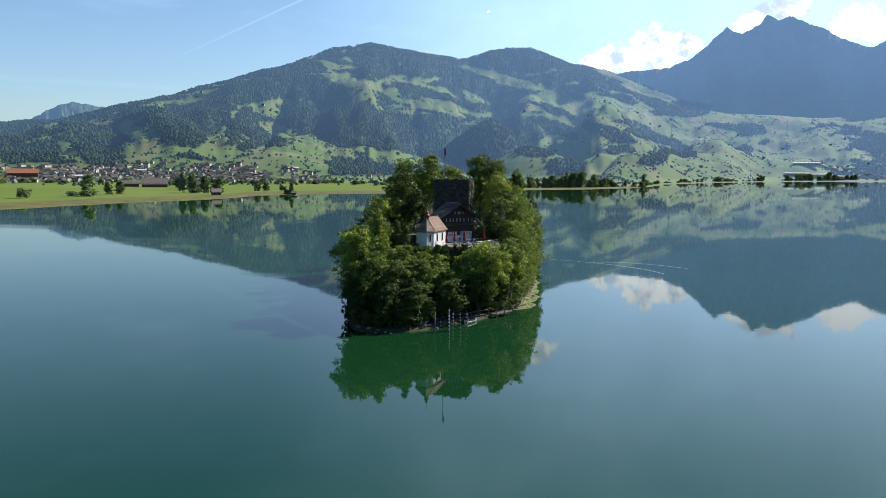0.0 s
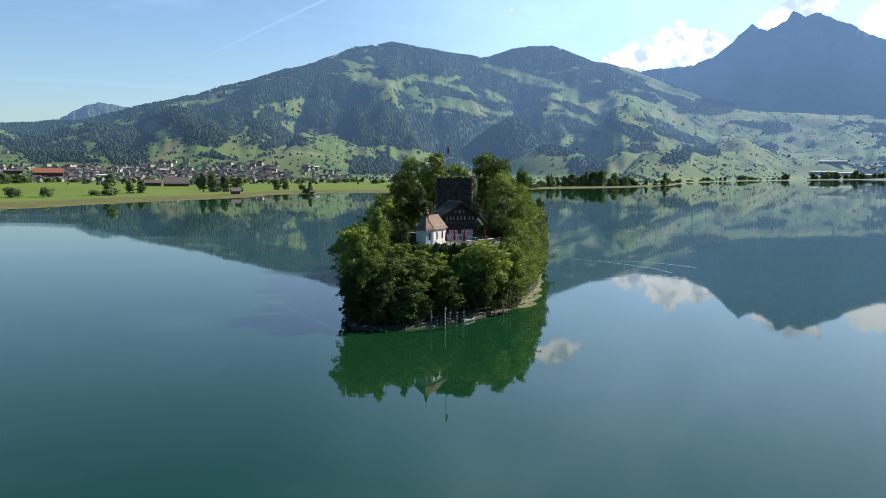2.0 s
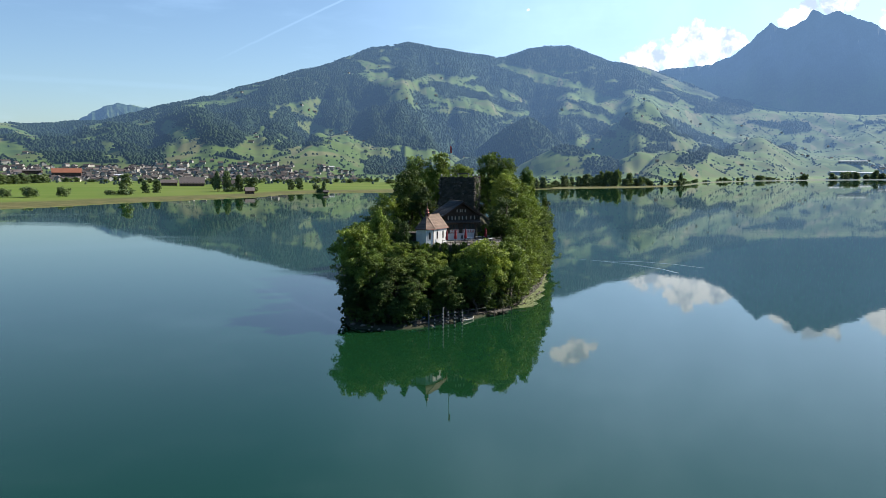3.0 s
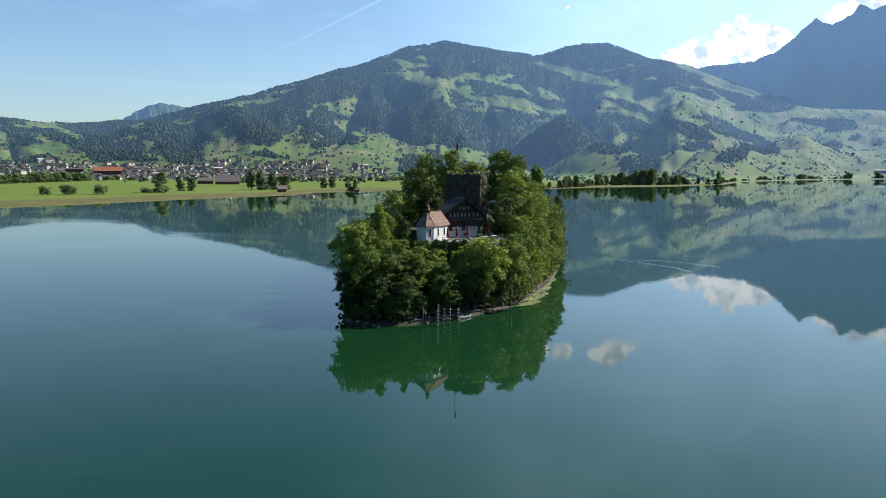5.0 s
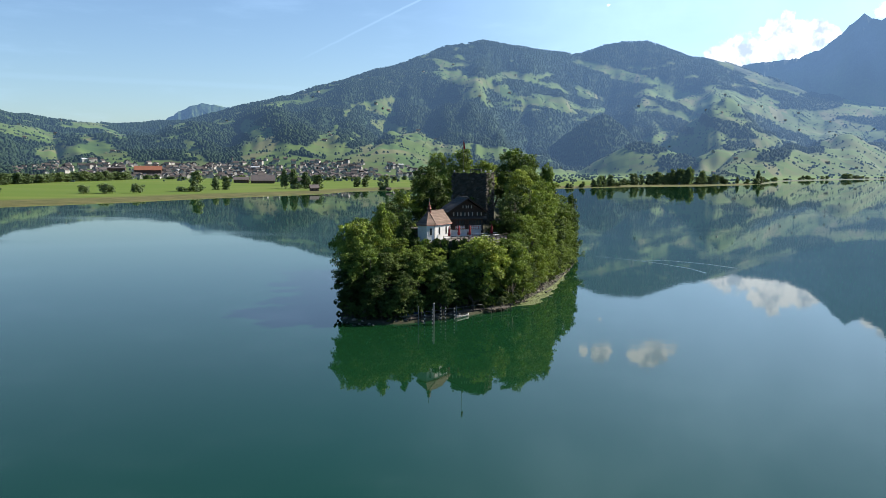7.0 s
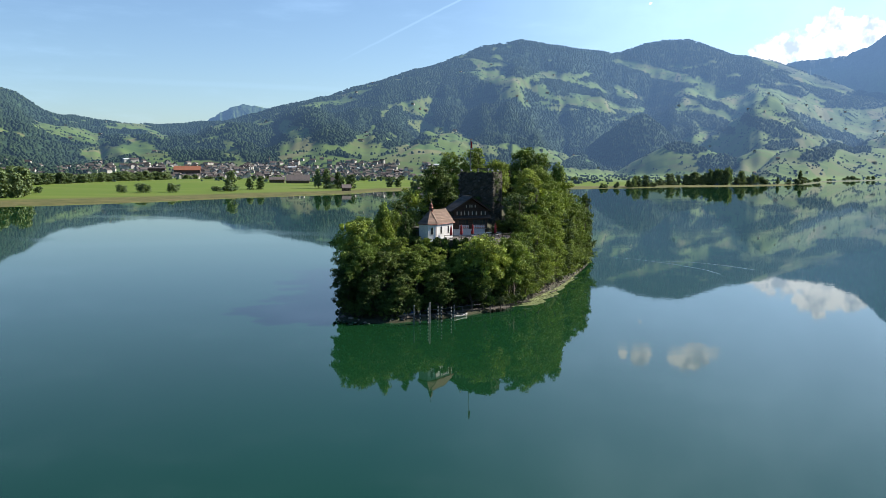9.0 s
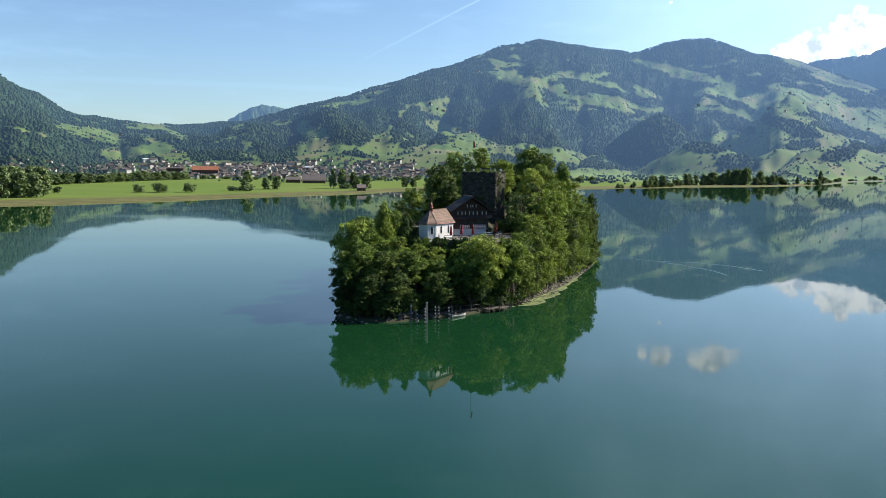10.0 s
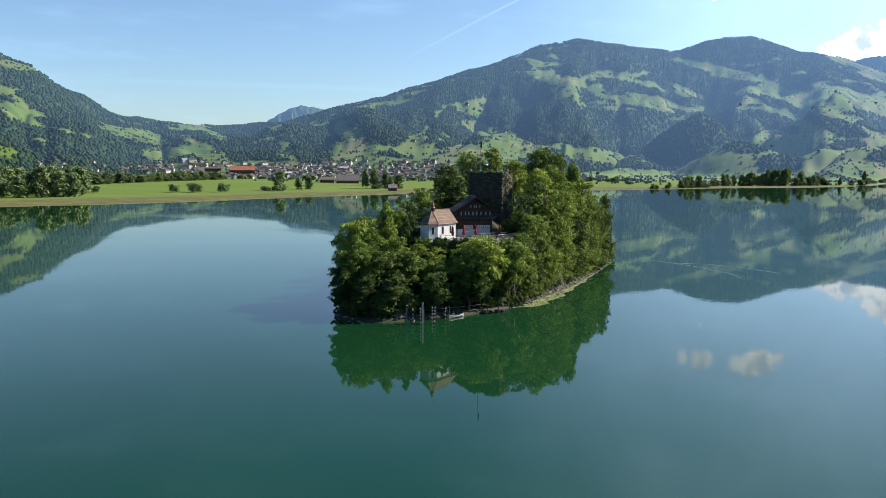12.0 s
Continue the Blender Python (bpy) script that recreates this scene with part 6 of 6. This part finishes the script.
settle(gable_house(48, 22, 6.0, 2.0, HOUSE_WOOD, HOUSE_ROOF, "large dark farm hall beside the barn", "barn", "", "barn"), -815, 1268, 28)
spire = thing("farm_turret", "slim farm tower with pointed brown roof", "tower", "")
bm = bmesh.new()
box(bm, -2.5, 2.5, -2.5, 2.5, -2, 9)
part("wall", bm, HOUSE_WALL, spire)
bm = bmesh.new()
lathe(bm, [(4.2, 8.8), (0.05, 16)], 4)
part("roof", bm, HOUSE_ROOF, spire)
settle(spire, -372, 995, 20)
# islet with a hut
islet = thing("islet", "tiny reed islet off the far shore", "islet")
bm = bmesh.new()
lathe(bm, [(9, -1.0), (8, 0.25), (5, 0.7), (0.5, 0.9)], 14)
part("bank", bm, GRASS, islet, smooth=True)
islet.matrix_basis = pose(-198, 871, 0)
hut = gable_house(4.5, 3.5, 2.2, 1.4, HOUSE_WOOD, HOUSE_ROOF, "small dark hut on the islet", "hut", "", "hut")
hut.matrix_basis = pose(-194, 868, 0.75, 0, 0, 20)
# bales and trailers by the barn
for k in range(7):
    x, y = -735 + k * 7.5 + rg.uniform(-1, 1), 1262 + k * 3.0
    ob = thing("silage_bale", "white wrapped silage bale beside the barn", "bale", "bales by the barn")
    bm = bmesh.new()
    tube(bm, (-1.4, 0, 1.2), (1.4, 0, 1.2), 1.3, sides=12)
    part("wrap", bm, WHITE_PAINT, ob)
    settle(ob, x, y, rg.uniform(0, 90))

HOUSES = [gable_house(13, 10, 6.0, 4.2, HOUSE_WALL, HOUSE_ROOF, "rendered village house with brown tiled roof", "house", "village houses"),
          gable_house(16, 11, 7.5, 3.6, HOUSE_WALL, HOUSE_ROOF, "pale village house of two storeys", "house", "village houses"),
          gable_house(12, 9, 5.0, 4.0, HOUSE_WOOD, HOUSE_ROOF, "dark timber farmhouse with brown roof", "house", "village houses"),
          gable_house(24, 13, 9.0, 2.5, HOUSE_WALL, PALE_ROOF, "large pale building with a light roof", "building", "village houses")]
first = {0: 1, 1: 1, 2: 1, 3: 1}


def low_plot(lo_a, hi_a, lo_r, hi_r):
    """A plot in the village band, which keeps to the low ground."""
    for _ in range(60):
        a, r = rg.uniform(lo_a, hi_a), rg.uniform(lo_r, hi_r)
        if bearing_point(a, r)[2] < 31 + r * rg.choice((-0.007, -0.002, 0.002, 0.009)):
            return a, r
    return a, lo_r


def place_house(i, a, r, size=1.0):
    x, y, z = bearing_point(a, r)
    turn = rg.choice((0, 90)) + rg.uniform(-25, 25) - a
    if first.pop(i, None):
        return settle(HOUSES[i], x, y, turn, size)
    return settle(copy_thing(HOUSES[i], pose(0, 0, 0)), x, y, turn, size)


VILLAGES = ((-37.5, -30.5, 1440, 1640, 42), (-31, -24.5, 1440, 1640, 70), (-24.5, -16.0, 1450, 1680, 80), (-16.5, -11.5, 1500, 1680, 14), (-47, -37, 1330, 1600, 20), (21, 29, 2950, 3400, 20), (-10, -4, 1700, 1900, 5))
for lo_a, hi_a, lo_r, hi_r, n in VILLAGES:
    for k in range(n):
        place_house(rg.choice((0, 0, 0, 1, 1, 1, 2)) if rg.random() < 0.96 else 3, *low_plot(lo_a, hi_a, lo_r, hi_r), rg.uniform(0.5, 0.72))
for k in range(90):
    a, r = rg.uniform(-24, 28), rg.uniform(1900, 3700)
    x, y, z = bearing_point(a, r)
    zz, uu, _ = land_height(np.array([x]), np.array([y]))
    if woodland(np.array([x]), np.array([y]), zz, uu)[0] < 0.4 and uu[0] > 0.01:
        place_house(rg.choice((0, 0, 1, 2)), a, r, rg.uniform(0.45, 0.75))
# the many small houses between, joined
hv, hf, hm = [], [], []


def small_house(a, r):
    x, y, z = bearing_point(a, r)
    w_, d, h, k = rg.uniform(3.5, 6), rg.uniform(3, 4.5), rg.uniform(3, 6), rg.uniform(1.5, 3)
    m = pose(x, y, z, 0, 0, rg.uniform(0, 180))
    b_ = len(hv)
    o = 0.6
    for p in ((-w_, -d, -3), (w_, -d, -3), (w_, d, -3), (-w_, d, -3), (-w_, -d, h), (w_, -d, h), (w_, d, h), (-w_, d, h), (-w_, 0, h + k), (w_, 0, h + k),
              (-w_ - o, -d - o, h - 0.3), (w_ + o, -d - o, h - 0.3), (w_ + o, 0, h + k + 0.2), (-w_ - o, 0, h + k + 0.2), (w_ + o, d + o, h - 0.3), (-w_ - o, d + o, h - 0.3)):
        hv.append(tuple(m @ Vector(p)))
    for f in ((0, 1, 5, 4), (1, 2, 6, 5), (2, 3, 7, 6), (3, 0, 4, 7), (4, 8, 7), (5, 6, 9)):
        hf.append([b_ + i for i in f])
        hm.append(0)
    for f in ((10, 11, 12, 13), (14, 15, 13, 12)):
        hf.append([b_ + i for i in f])
        hm.append(1)


for lo_a, hi_a, lo_r, hi_r, n in VILLAGES:
    for k in range(int(n * 2.2)):
        small_house(*low_plot(lo_a, hi_a, lo_r, hi_r))
for k in range(160):
    a, r = rg.uniform(-45, 28), rg.uniform(1900, 3900)
    x, y, z = bearing_point(a, r)
    zz, uu, _ = land_height(np.array([x]), np.array([y]))
    if woodland(np.array([x]), np.array([y]), zz, uu)[0] < 0.4 and uu[0] > 0.01:
        small_house(a, r)
me = bpy.data.meshes.new("small_houses")
me.from_pydata(hv, [], hf)
me.materials.append(HOUSE_WALL)
me.materials.append(HOUSE_ROOF)
me.polygons.foreach_set("material_index", hm)
tagged(new("small_houses", me), "many small pale houses with brown roofs far off", "houses", kind="stuff")
# works with long pale roofs on the eastern shore
for k, (a, r, s) in enumerate(((22.4, 2690, 1.0), (23.6, 2740, 1.3), (24.8, 2780, 1.1), (23.0, 2850, 1.2))):
    x, y, z = bearing_point(a, r)
    ob = gable_house(70 * s, 26, 8, 2.0, PALE_ROOF, PALE_ROOF, "long flat works hall with a pale metal roof", "hall", "works halls", "works_hall")
    settle(ob, x, y, -18)
church = thing("church", "white village church with a slim dark spire", "church")
bm = bmesh.new()
box(bm, -12, 12, -6, 6, -2, 11)
part("nave", bm, HOUSE_WALL, church)
bm = bmesh.new()
slab(bm, [(-12.6, -7, 10.6), (12.6, -7, 10.6), (12.6, 0, 18), (-12.6, 0, 18)], 0.3)
slab(bm, [(12.6, 7, 10.6), (-12.6, 7, 10.6), (-12.6, 0, 18), (12.6, 0, 18)], 0.3)
part("roof", bm, HOUSE_ROOF, church)
bm = bmesh.new()
box(bm, -16, -11, -2.5, 2.5, -2, 22)
part("tower", bm, HOUSE_WALL, church)
bm = bmesh.new()
lathe(bm, [(3.8, 22), (1.2, 29), (0.05, 40)], 4, (-13.5, 0, 0))
part("spire", bm, HOUSE_ROOF, church)
settle(church, -672, 1475, 20, 0.5)
